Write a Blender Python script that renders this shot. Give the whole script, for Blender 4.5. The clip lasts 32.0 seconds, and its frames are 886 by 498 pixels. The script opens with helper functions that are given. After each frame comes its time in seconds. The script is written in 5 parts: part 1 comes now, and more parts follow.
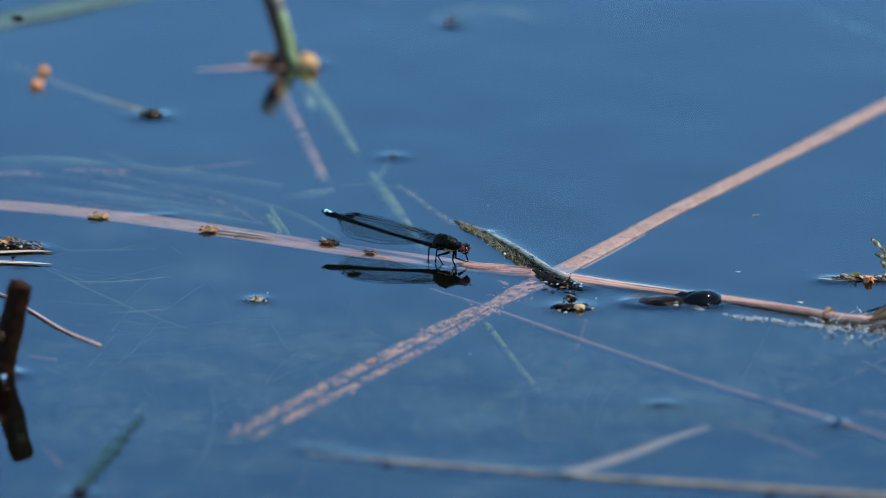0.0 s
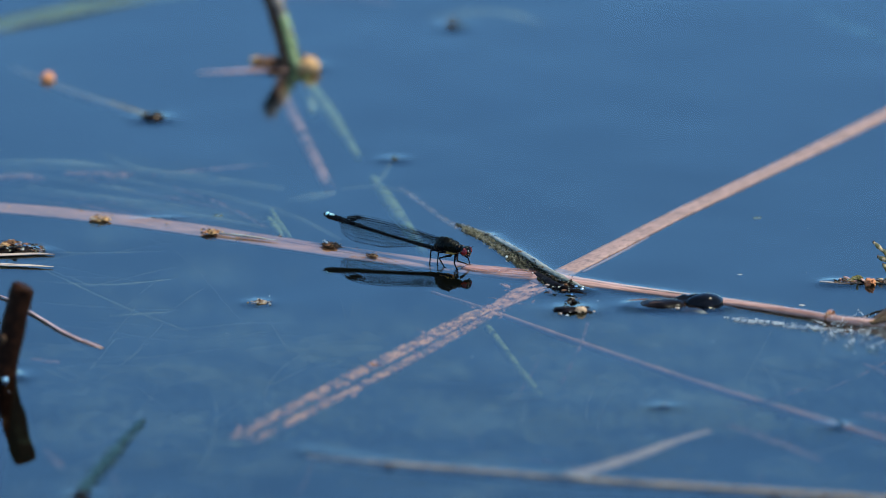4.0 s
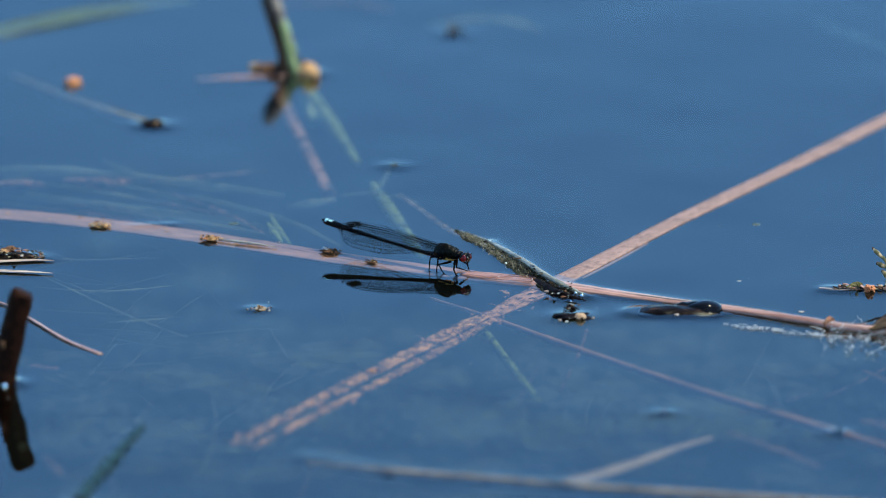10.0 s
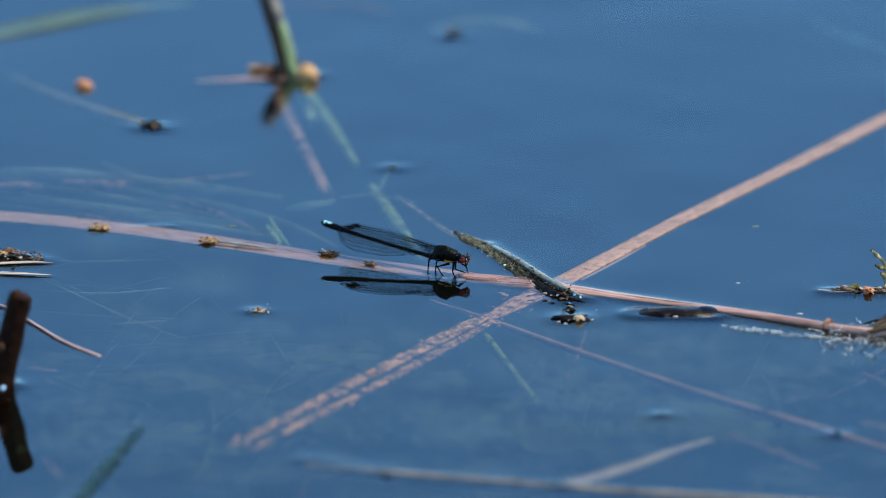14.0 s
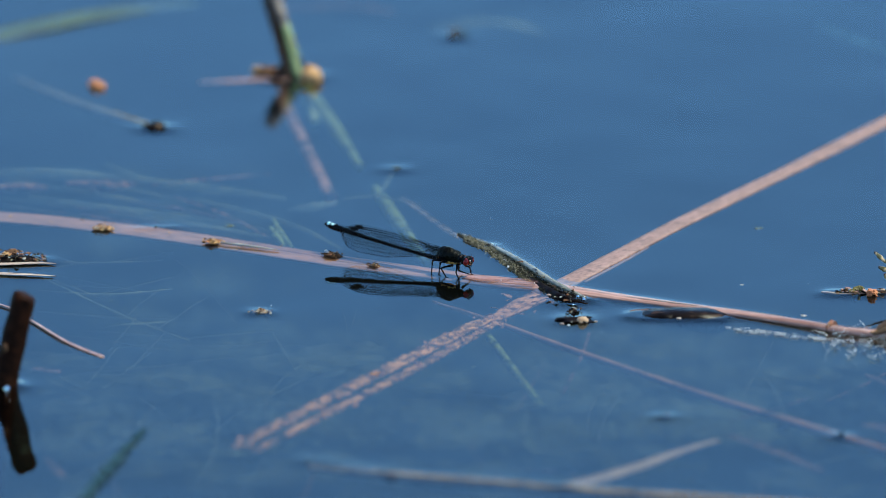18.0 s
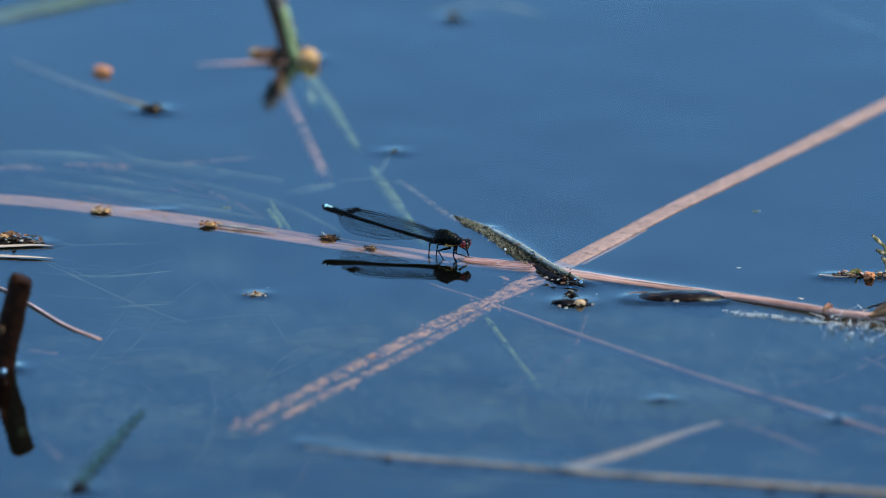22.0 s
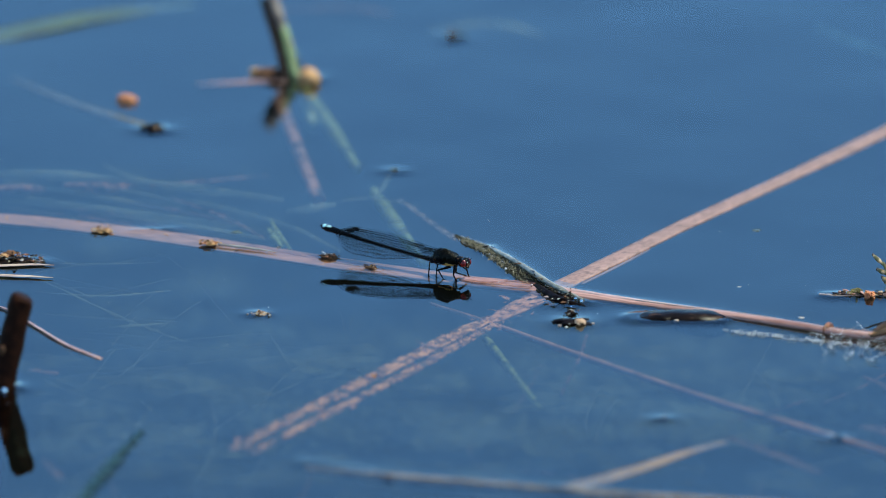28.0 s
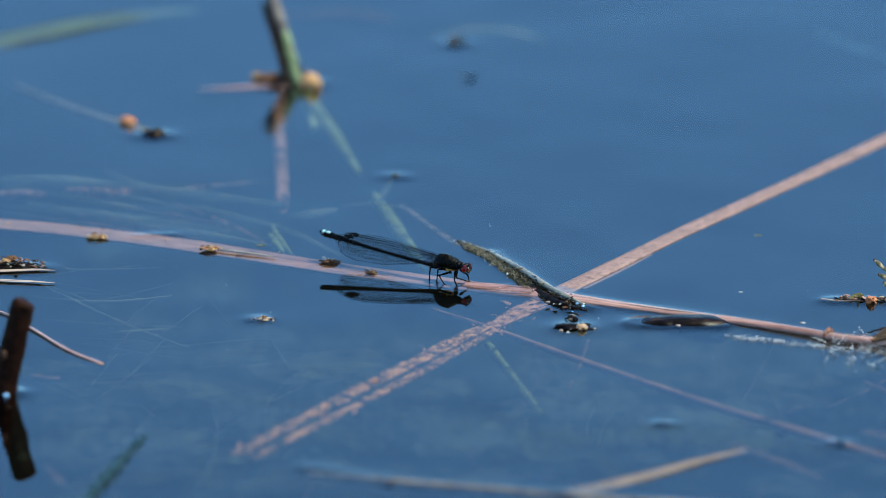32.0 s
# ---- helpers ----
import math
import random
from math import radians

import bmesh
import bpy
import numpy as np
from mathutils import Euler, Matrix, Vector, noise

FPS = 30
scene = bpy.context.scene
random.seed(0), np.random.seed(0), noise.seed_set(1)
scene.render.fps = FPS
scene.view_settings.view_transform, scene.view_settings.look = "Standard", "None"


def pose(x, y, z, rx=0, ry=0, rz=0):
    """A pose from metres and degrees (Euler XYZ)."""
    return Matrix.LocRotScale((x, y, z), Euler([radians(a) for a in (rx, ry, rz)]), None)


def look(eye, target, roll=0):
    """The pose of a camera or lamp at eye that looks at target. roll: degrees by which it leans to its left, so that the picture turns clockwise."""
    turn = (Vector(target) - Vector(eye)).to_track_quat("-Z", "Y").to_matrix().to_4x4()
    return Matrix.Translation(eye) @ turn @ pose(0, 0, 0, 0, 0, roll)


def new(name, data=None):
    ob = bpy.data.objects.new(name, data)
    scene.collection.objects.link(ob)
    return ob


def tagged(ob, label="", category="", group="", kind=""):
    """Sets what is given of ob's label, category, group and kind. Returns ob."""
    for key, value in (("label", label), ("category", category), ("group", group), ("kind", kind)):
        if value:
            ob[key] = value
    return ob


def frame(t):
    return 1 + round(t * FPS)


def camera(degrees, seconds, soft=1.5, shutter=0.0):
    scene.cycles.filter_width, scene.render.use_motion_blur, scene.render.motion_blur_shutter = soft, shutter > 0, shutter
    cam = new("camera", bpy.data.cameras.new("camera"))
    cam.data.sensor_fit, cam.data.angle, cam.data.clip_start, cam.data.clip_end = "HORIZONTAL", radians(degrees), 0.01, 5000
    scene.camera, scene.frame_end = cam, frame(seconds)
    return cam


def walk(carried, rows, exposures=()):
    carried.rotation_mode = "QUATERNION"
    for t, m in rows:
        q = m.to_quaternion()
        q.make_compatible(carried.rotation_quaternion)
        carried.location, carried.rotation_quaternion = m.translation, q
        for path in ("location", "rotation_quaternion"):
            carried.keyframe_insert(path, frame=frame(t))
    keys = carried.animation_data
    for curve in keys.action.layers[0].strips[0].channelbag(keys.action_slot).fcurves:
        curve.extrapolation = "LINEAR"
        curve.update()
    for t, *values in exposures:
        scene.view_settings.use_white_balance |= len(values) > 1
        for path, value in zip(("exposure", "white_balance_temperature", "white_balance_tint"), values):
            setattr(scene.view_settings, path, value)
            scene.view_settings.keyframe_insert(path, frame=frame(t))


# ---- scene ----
# A damselfly on a floating reed in a still pond, seen through a long lens.
EYE = (0.0000, -2.3489, 0.5857)
cam = camera(4.4, 32.0, soft=0.5)
cam.data.dof.use_dof = True
cam.data.dof.focus_distance = 2.402
cam.data.dof.aperture_fstop = 15.0
walk(cam, [
    (0, look(EYE, (-0.00005, 0.00001, 0), -0.012)),
    (0.5, look(EYE, (-0.00002, 0.00632, 0), -0.011)),
    (1, look(EYE, (0.00011, 0.01147, 0), -0.009)),
    (1.5, look(EYE, (0.00010, 0.00653, 0), -0.007)),
    (2, look(EYE, (0.00034, 0.00828, 0), -0.006)),
    (2.5, look(EYE, (0.00034, 0.00149, 0), -0.006)),
    (3, look(EYE, (-0.00044, 0.00298, 0), -0.006)),
    (3.5, look(EYE, (-0.00049, 0.00225, 0), -0.006)),
    (5.5, look(EYE, (0.00011, 0.00373, 0), -0.006)),
    (6, look(EYE, (-0.00008, 0.00197, 0), -0.006)),
    (6.5, look(EYE, (-0.00034, 0.00373, 0), -0.005)),
    (7, look(EYE, (-0.00003, 0.00693, 0), -0.003)),
    (7.5, look(EYE, (0.00005, 0.01281, 0), -0.000)),
    (8, look(EYE, (0.00049, 0.00980, 0), 0.003)),
    (8.5, look(EYE, (0.00008, 0.00827, 0), 0.006)),
    (9, look(EYE, (-0.00018, 0.00826, 0), 0.008)),
    (9.5, look(EYE, (-0.00000, 0.01018, 0), 0.010)),
    (10, look(EYE, (-0.00026, 0.00810, 0), 0.010)),
    (10.5, look(EYE, (-0.00010, 0.01220, 0), 0.010)),
    (11, look(EYE, (-0.00015, 0.01153, 0), 0.009)),
    (11.5, look(EYE, (-0.00039, 0.00754, 0), 0.008)),
    (12, look(EYE, (-0.00044, 0.01348, 0), 0.007)),
    (12.5, look(EYE, (-0.00023, 0.00838, 0), 0.006)),
    (13, look(EYE, (-0.00052, 0.01021, 0), 0.005)),
    (13.5, look(EYE, (-0.00018, 0.01130, 0), 0.005)),
    (14, look(EYE, (-0.00000, 0.00979, 0), 0.008)),
    (14.5, look(EYE, (-0.00044, 0.01143, 0), 0.015)),
    (16.5, look(EYE, (-0.00044, 0.00388, 0), 0.028)),
    (17, look(EYE, (-0.00031, 0.00888, 0), 0.042)),
    (17.5, look(EYE, (0.00013, 0.00731, 0), 0.061)),
    (18, look(EYE, (-0.00076, 0.01109, 0), 0.079)),
    (18.5, look(EYE, (-0.00005, 0.00595, 0), 0.094)),
    (19, look(EYE, (0.00024, -0.00231, 0), 0.106)),
    (19.5, look(EYE, (-0.00012, -0.01504, 0), 0.118)),
    (20, look(EYE, (-0.00154, -0.00845, 0), 0.126)),
    (20.5, look(EYE, (-0.00067, 0.00030, 0), 0.132)),
    (21, look(EYE, (-0.00034, 0.00448, 0), 0.136)),
    (21.5, look(EYE, (0.00039, -0.00021, 0), 0.137)),
    (22, look(EYE, (-0.00018, -0.00407, 0), 0.138)),
    (22.5, look(EYE, (-0.00036, 0.00064, 0), 0.137)),
    (23, look(EYE, (0.00031, 0.00522, 0), 0.135)),
    (23.5, look(EYE, (0.00057, 0.00644, 0), 0.132)),
    (24, look(EYE, (0.00013, 0.00674, 0), 0.129)),
    (24.5, look(EYE, (0.00044, 0.00278, 0), 0.127)),
    (26.5, look(EYE, (-0.00109, 0.00505, 0), 0.124)),
    (27, look(EYE, (-0.00021, 0.00610, 0), 0.122)),
    (27.5, look(EYE, (-0.00045, 0.01052, 0), 0.122)),
    (28, look(EYE, (-0.00026, 0.01272, 0), 0.122)),
    (28.5, look(EYE, (0.00006, 0.01411, 0), 0.120)),
    (29, look(EYE, (0.00018, 0.01194, 0), 0.119)),
    (29.5, look(EYE, (-0.00044, 0.01249, 0), 0.117)),
    (30, look(EYE, (-0.00011, 0.01076, 0), 0.114)),
    (30.5, look(EYE, (-0.00040, 0.00362, 0), 0.112)),
    (31, look(EYE, (-0.00120, 0.00619, 0), 0.111)),
    (31.5, look(EYE, (-0.00088, 0.00891, 0), 0.110)),
    (32, look(EYE, (-0.00059, 0.01723, 0), 0.110)),
], exposures=((0.0, 0.76, 5310, -6.5), (32.0, 0.76, 5310, -6.5)))

# ---- sky and sun ----
SUN_UP, SUN_TURN = 66.0, 78.0
world = bpy.data.worlds.new("world")
scene.world = world
world.use_nodes = True
wn = world.node_tree.nodes
sky = wn.new("ShaderNodeTexSky")
sky.sky_type = "NISHITA"
sky.sun_disc = False
sky.sun_elevation, sky.sun_rotation = radians(SUN_UP), radians(SUN_TURN)
sky.air_density, sky.dust_density, sky.ozone_density = 0.8, 0.0, 5.0
wn["Background"].inputs["Strength"].default_value = 0.12
world.node_tree.links.new(sky.outputs["Color"], wn["Background"].inputs["Color"])
sun = new("sun", bpy.data.lights.new("sun", "SUN"))
sun.data.energy, sun.data.angle, sun.data.color = 3.4, radians(0.55), (1.0, 0.81, 0.58)
up, turn = radians(SUN_UP), radians(SUN_TURN)
sun.matrix_world = look((math.cos(up) * math.sin(turn), math.cos(up) * math.cos(turn), math.sin(up)), (0, 0, 0))


# ---- materials ----
def mat(name, base, dark, size=0.002, rough=0.6, bump=0.3, spots=None, spot_size=0.004, spot_level=0.55,
        soft=0.06, angle=0.0, stretch=1.0, metal=0.0, coat=0.0, spec=0.5, veil=None):
    """Grain at two sizes, blotches and relief; size is the grain in metres, stretched along an angle in the plan;
    veil: (most cover, size, level, softness) of a ragged, see-through tissue."""
    m = bpy.data.materials.new(name)
    m.use_nodes = True
    n, l = m.node_tree.nodes, m.node_tree.links
    b = n["Principled BSDF"]
    b.inputs["Roughness"].default_value, b.inputs["Metallic"].default_value = rough, metal
    b.inputs["Coat Weight"].default_value, b.inputs["Coat Roughness"].default_value = coat, 0.08
    b.inputs["Specular IOR Level"].default_value = spec
    co, mp = n.new("ShaderNodeTexCoord"), n.new("ShaderNodeMapping")
    mp.vector_type = "TEXTURE"
    mp.inputs["Rotation"].default_value = (0, 0, radians(angle))
    mp.inputs["Scale"].default_value = (stretch, 1, 1)
    l.new(co.outputs["Object"], mp.inputs["Vector"])

    def noise_at(s, detail):
        t = n.new("ShaderNodeTexNoise")
        t.inputs["Scale"].default_value, t.inputs["Detail"].default_value = 1.0 / s, detail
        l.new(mp.outputs["Vector"], t.inputs["Vector"])
        return t
    big, fine = noise_at(size * 4, 3.0), noise_at(size, 4.0)
    add = n.new("ShaderNodeMath")
    add.operation = "ADD"
    l.new(big.outputs["Fac"], add.inputs[0])
    l.new(fine.outputs["Fac"], add.inputs[1])
    ramp = n.new("ShaderNodeMapRange")
    ramp.inputs["From Min"].default_value, ramp.inputs["From Max"].default_value = 0.75, 1.25
    l.new(add.outputs[0], ramp.inputs["Value"])
    mix = n.new("ShaderNodeMix")
    mix.data_type = "RGBA"
    mix.inputs["A"].default_value, mix.inputs["B"].default_value = (*dark, 1), (*base, 1)
    l.new(ramp.outputs["Result"], mix.inputs["Factor"])
    out = mix.outputs["Result"]
    if spots:
        blot = noise_at(spot_size, 3.0)
        r2 = n.new("ShaderNodeMapRange")
        r2.inputs["From Min"].default_value, r2.inputs["From Max"].default_value = spot_level, spot_level + soft
        l.new(blot.outputs["Fac"], r2.inputs["Value"])
        m2 = n.new("ShaderNodeMix")
        m2.data_type = "RGBA"
        m2.inputs["B"].default_value = (*spots, 1)
        l.new(r2.outputs["Result"], m2.inputs["Factor"])
        l.new(out, m2.inputs["A"])
        out = m2.outputs["Result"]
    info, hsv = n.new("ShaderNodeObjectInfo"), n.new("ShaderNodeHueSaturation")
    r3 = n.new("ShaderNodeMapRange")
    r3.inputs["To Min"].default_value, r3.inputs["To Max"].default_value = 0.88, 1.12
    l.new(info.outputs["Random"], r3.inputs["Value"])
    l.new(r3.outputs["Result"], hsv.inputs["Value"])
    l.new(out, hsv.inputs["Color"])
    l.new(hsv.outputs["Color"], b.inputs["Base Color"])
    bp = n.new("ShaderNodeBump")
    bp.inputs["Strength"].default_value, bp.inputs["Distance"].default_value = bump, size * 0.3
    l.new(fine.outputs["Fac"], bp.inputs["Height"])
    l.new(bp.outputs["Normal"], b.inputs["Normal"])
    if veil:
        cover, vsize, level, edge = veil
        holes = noise_at(vsize, 4.0)
        r4 = n.new("ShaderNodeMapRange")
        r4.inputs["From Min"].default_value, r4.inputs["From Max"].default_value = level, level + edge
        r4.inputs["To Max"].default_value = cover
        l.new(holes.outputs["Fac"], r4.inputs["Value"])
        clear, thin = n.new("ShaderNodeBsdfTransparent"), n.new("ShaderNodeMixShader")
        l.new(r4.outputs["Result"], thin.inputs["Fac"])
        l.new(clear.outputs[0], thin.inputs[1])
        l.new(b.outputs[0], thin.inputs[2])
        l.new(thin.outputs[0], n["Material Output"].inputs["Surface"])
    return m


def water_material():
    """A clear surface: mirror by Fresnel over a clear body, with a faint slow swell."""
    m = bpy.data.materials.new("pond_water")
    m.use_nodes = True
    n, l = m.node_tree.nodes, m.node_tree.links
    n.remove(n["Principled BSDF"])
    clear, gloss, mix, fres = (n.new("ShaderNode" + k) for k in ("BsdfTransparent", "BsdfGlossy", "MixShader", "Fresnel"))
    clear.inputs["Color"].default_value = (0.85, 0.87, 0.82, 1)
    gloss.inputs["Roughness"].default_value = 0.0
    gloss.inputs["Color"].default_value = (1, 1, 1, 1)
    fres.inputs["IOR"].default_value = 1.333
    co, mp, t, bp = (n.new("ShaderNode" + k) for k in ("TexCoord", "Mapping", "TexNoise", "Bump"))
    mp.inputs["Scale"].default_value = (9, 5, 1)
    t.inputs["Scale"].default_value, t.inputs["Detail"].default_value = 1.0, 3.0
    bp.inputs["Strength"].default_value, bp.inputs["Distance"].default_value = 0.2, 0.006
    l.new(co.outputs["Object"], mp.inputs["Vector"])
    l.new(mp.outputs["Vector"], t.inputs["Vector"])
    l.new(t.outputs["Fac"], bp.inputs["Height"])
    mp2, t2, bp2 = (n.new("ShaderNode" + k) for k in ("Mapping", "TexNoise", "Bump"))
    mp2.inputs["Scale"].default_value = (42, 20, 1)
    t2.inputs["Scale"].default_value, t2.inputs["Detail"].default_value = 1.0, 2.0
    bp2.inputs["Strength"].default_value, bp2.inputs["Distance"].default_value = 0.5, 0.0004
    l.new(co.outputs["Object"], mp2.inputs["Vector"])
    l.new(mp2.outputs["Vector"], t2.inputs["Vector"])
    l.new(t2.outputs["Fac"], bp2.inputs["Height"])
    l.new(bp.outputs["Normal"], bp2.inputs["Normal"])
    l.new(bp2.outputs["Normal"], gloss.inputs["Normal"])
    l.new(bp2.outputs["Normal"], fres.inputs["Normal"])
    l.new(fres.outputs["Fac"], mix.inputs["Fac"])
    l.new(clear.outputs[0], mix.inputs[1])
    l.new(gloss.outputs[0], mix.inputs[2])
    l.new(mix.outputs[0], n["Material Output"].inputs["Surface"])
    return m


def clear_material(name, tint, share, rough=0.1):
    """A thin clear skin with a gloss: wing membrane or bubble."""
    m = bpy.data.materials.new(name)
    m.use_nodes = True
    n, l = m.node_tree.nodes, m.node_tree.links
    n.remove(n["Principled BSDF"])
    clear, gloss, mix, fres = (n.new("ShaderNode" + k) for k in ("BsdfTransparent", "BsdfGlossy", "MixShader", "Fresnel"))
    clear.inputs["Color"].default_value = (*tint, 1)
    gloss.inputs["Roughness"].default_value = rough
    fres.inputs["IOR"].default_value = share
    l.new(fres.outputs["Fac"], mix.inputs["Fac"])
    l.new(clear.outputs[0], mix.inputs[1])
    l.new(gloss.outputs[0], mix.inputs[2])
    l.new(mix.outputs[0], n["Material Output"].inputs["Surface"])
    return m


WATER = water_material()
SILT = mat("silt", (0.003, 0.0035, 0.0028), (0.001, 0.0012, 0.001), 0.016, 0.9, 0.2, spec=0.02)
REED = mat("wet_reed", (0.50, 0.275, 0.205), (0.28, 0.152, 0.115), 0.0005, 0.45, 0.5, (0.11, 0.062, 0.046), 0.0010, 0.58, 0.18, -27, 7, coat=0.5)
REED_RED = mat("reddish_reed", (0.54, 0.315, 0.24), (0.27, 0.13, 0.085), 0.0005, 0.4, 0.7, (0.10, 0.045, 0.03), 0.0010, 0.63, 0.14, -31, 10, coat=0.35)
# same reed darkened in its colour for the light lost under water
REED_DULL = mat("water_dulled_reed", (0.40, 0.228, 0.172), (0.23, 0.128, 0.096), 0.0005, 0.6, 0.4, (0.10, 0.056, 0.042), 0.0009, 0.56, 0.18, -24, 6)
BLADE = mat("mud_flecked_blade", (0.36, 0.222, 0.182), (0.22, 0.137, 0.112), 0.0009, 0.65, 0.5, (0.135, 0.086, 0.070), 0.0015, 0.52, 0.24, 65, 1.8)
BLADE_MUD = mat("muddy_blade", (0.52, 0.275, 0.12), (0.23, 0.122, 0.055), 0.0009, 0.75, 0.3, (0.05, 0.032, 0.022), 0.0012, 0.49, 0.18, 65, 1.5, spec=0.04, veil=(0.97, 0.0022, 0.40, 0.16))
BLADE_TORN = mat("torn_blade", (0.50, 0.26, 0.14), (0.22, 0.115, 0.068), 0.0007, 0.75, 0.4, (0.09, 0.05, 0.035), 0.0012, 0.54, 0.16, 65, 1.6, spec=0.04, veil=(0.95, 0.0016, 0.34, 0.16))
SUNK_PINK = mat("sunken_pink_stem", (0.30, 0.17, 0.13), (0.15, 0.09, 0.07), 0.0015, 0.8, 0.2, (0.06, 0.045, 0.04), 0.004, 0.55, 0.12, 80, 1.5, spec=0.04, veil=(0.9, 0.003, 0.36, 0.14))
SUNK_STEM = mat("sunken_twig_skin", (0.26, 0.20, 0.15), (0.13, 0.10, 0.075), 0.0010, 0.8, 0.3, (0.05, 0.04, 0.03), 0.002, 0.52, 0.14, spec=0.04, veil=(0.85, 0.0025, 0.38, 0.18))
SUNK_RED = mat("sunken_red_stem", (0.34, 0.19, 0.13), (0.19, 0.105, 0.075), 0.0015, 0.8, 0.2, (0.06, 0.035, 0.028), 0.003, 0.60, 0.12, -57, 4, spec=0.04, veil=(0.9, 0.004, 0.24, 0.2))
SUNK_GREEN = mat("sunken_green_stem", (0.22, 0.27, 0.10), (0.12, 0.15, 0.06), 0.0015, 0.8, 0.2, (0.06, 0.07, 0.04), 0.005, 0.56, 0.14, -60, 2, spec=0.04, veil=(0.72, 0.004, 0.18, 0.2))
SUNK_LIME = mat("sunken_lime_stem", (0.23, 0.27, 0.09), (0.09, 0.12, 0.045), 0.0012, 0.8, 0.2, (0.03, 0.04, 0.025), 0.003, 0.54, 0.14, -60, 1.5, spec=0.04, veil=(0.85, 0.003, 0.36, 0.2))
# blue of water and mirrored sky is mixed into this leaf colour
SUNK_DEEP = mat("water_tinted_leaf", (0.034, 0.074, 0.088), (0.024, 0.056, 0.070), 0.002, 0.6, 0.2, spec=0.1, veil=(0.8, 0.006, 0.2, 0.3))
SUNK_DIM = mat("sunken_dim_brown", (0.12, 0.072, 0.055), (0.06, 0.04, 0.032), 0.002, 0.85, 0.2, spec=0.04, veil=(0.85, 0.003, 0.38, 0.16))
# weed colour and cover kept low to imitate fading in murky water
SUNK_PALE = mat("sunken_pale_weed", (0.24, 0.275, 0.20), (0.11, 0.14, 0.10), 0.002, 0.9, 0.2, (0.05, 0.06, 0.045), 0.0022, 0.60, 0.14, spec=0.04, veil=(0.46, 0.006, 0.32, 0.2))
SUNK_FAINT = mat("sunken_faint_weed", (0.095, 0.11, 0.085), (0.05, 0.06, 0.045), 0.003, 0.9, 0.2, spec=0.04, veil=(0.40, 0.005, 0.34, 0.2))
PALE_BLADE = mat("pale_dry_blade", (0.56, 0.44, 0.35), (0.26, 0.17, 0.13), 0.0005, 0.6, 0.6, (0.10, 0.07, 0.05), 0.0014, 0.63, 0.06, 0, 8)
GREY_BLADE = mat("bleached_blade", (0.27, 0.195, 0.14), (0.15, 0.11, 0.08), 0.0012, 0.6, 0.3, (0.05, 0.045, 0.04), 0.012, 0.56, 0.08, 50, 4)
POLE = mat("weathered_stem", (0.21, 0.17, 0.13), (0.10, 0.08, 0.065), 0.0012, 0.55, 0.5, (0.03, 0.025, 0.02), 0.004, 0.58, 0.08, -10, 3)
GREEN = mat("reed_green", (0.25, 0.32, 0.13), (0.15, 0.21, 0.08), 0.0012, 0.5, 0.3, (0.10, 0.07, 0.03), 0.005, 0.58, 0.1)
GREEN_LEAF = mat("dull_green_leaf", (0.092, 0.125, 0.062), (0.055, 0.078, 0.04), 0.002, 0.5, 0.3, (0.035, 0.045, 0.028), 0.006, 0.54, 0.1, 20, 4)
BROWN = mat("rotten_brown", (0.16, 0.078, 0.032), (0.05, 0.024, 0.012), 0.0009, 0.75, 0.7, spec=0.2)
DARK = mat("wet_black_wood", (0.008, 0.004, 0.0025), (0.003, 0.0015, 0.001), 0.001, 0.5, 0.6, spec=0.06)
TAN = mat("tan_crumb", (0.66, 0.40, 0.15), (0.28, 0.14, 0.05), 0.0005, 0.7, 0.6)
CLUMP = mat("orange_tan_rot", (0.68, 0.39, 0.15), (0.36, 0.18, 0.065), 0.0010, 0.7, 0.6)
SPRIG = mat("olive_sprig", (0.16, 0.13, 0.025), (0.06, 0.055, 0.012), 0.0005, 0.5, 0.4, spec=0.3)
CREAM = mat("cream_grit", (0.54, 0.36, 0.20), (0.28, 0.16, 0.08), 0.0005, 0.7, 0.6)
ORANGE = mat("orange_seed", (0.74, 0.30, 0.10), (0.42, 0.14, 0.05), 0.0006, 0.6, 0.5)
WHITE = mat("bleached_fibre", (0.88, 0.87, 0.84), (0.68, 0.66, 0.63), 0.0006, 0.6, 0.4)
# cream patches stand for highlights on the buds
BUD = mat("brown_olive_bud", (0.20, 0.15, 0.035), (0.07, 0.06, 0.015), 0.0008, 0.3, 0.4, (0.72, 0.50, 0.25), 0.0014, 0.50, 0.08)
BUD_TIP = mat("brown_bud_tip", (0.10, 0.04, 0.015), (0.03, 0.014, 0.007), 0.0004, 0.5, 0.3)
SILVER = mat("silvery_bubble", (0.9, 0.92, 0.94), (0.8, 0.82, 0.85), 0.002, 0.16, 0.0, metal=1.0)
ALGAE_DARK = mat("sodden_algae", (0.06, 0.055, 0.02), (0.012, 0.011, 0.006), 0.0005, 0.6, 1.0, spec=0.15)
ALGAE = mat("olive_algae", (0.29, 0.255, 0.15), (0.09, 0.08, 0.045), 0.0005, 0.7, 0.6)
# base lightened to carry the sheen of the water film along the ridge
TWIG = mat("grey_wet_twig", (0.33, 0.32, 0.25), (0.13, 0.125, 0.09), 0.0005, 0.26, 0.6, (0.03, 0.026, 0.02), 0.0012, 0.62, 0.1, -65, 5, spec=0.6)
RUST = mat("rusty_dead_leaf", (0.36, 0.135, 0.05), (0.13, 0.05, 0.02), 0.0008, 0.5, 0.8)
MURK = mat("silt_flake", (0.085, 0.105, 0.075), (0.045, 0.055, 0.04), 0.003, 0.9, 0.2, spec=0.04)
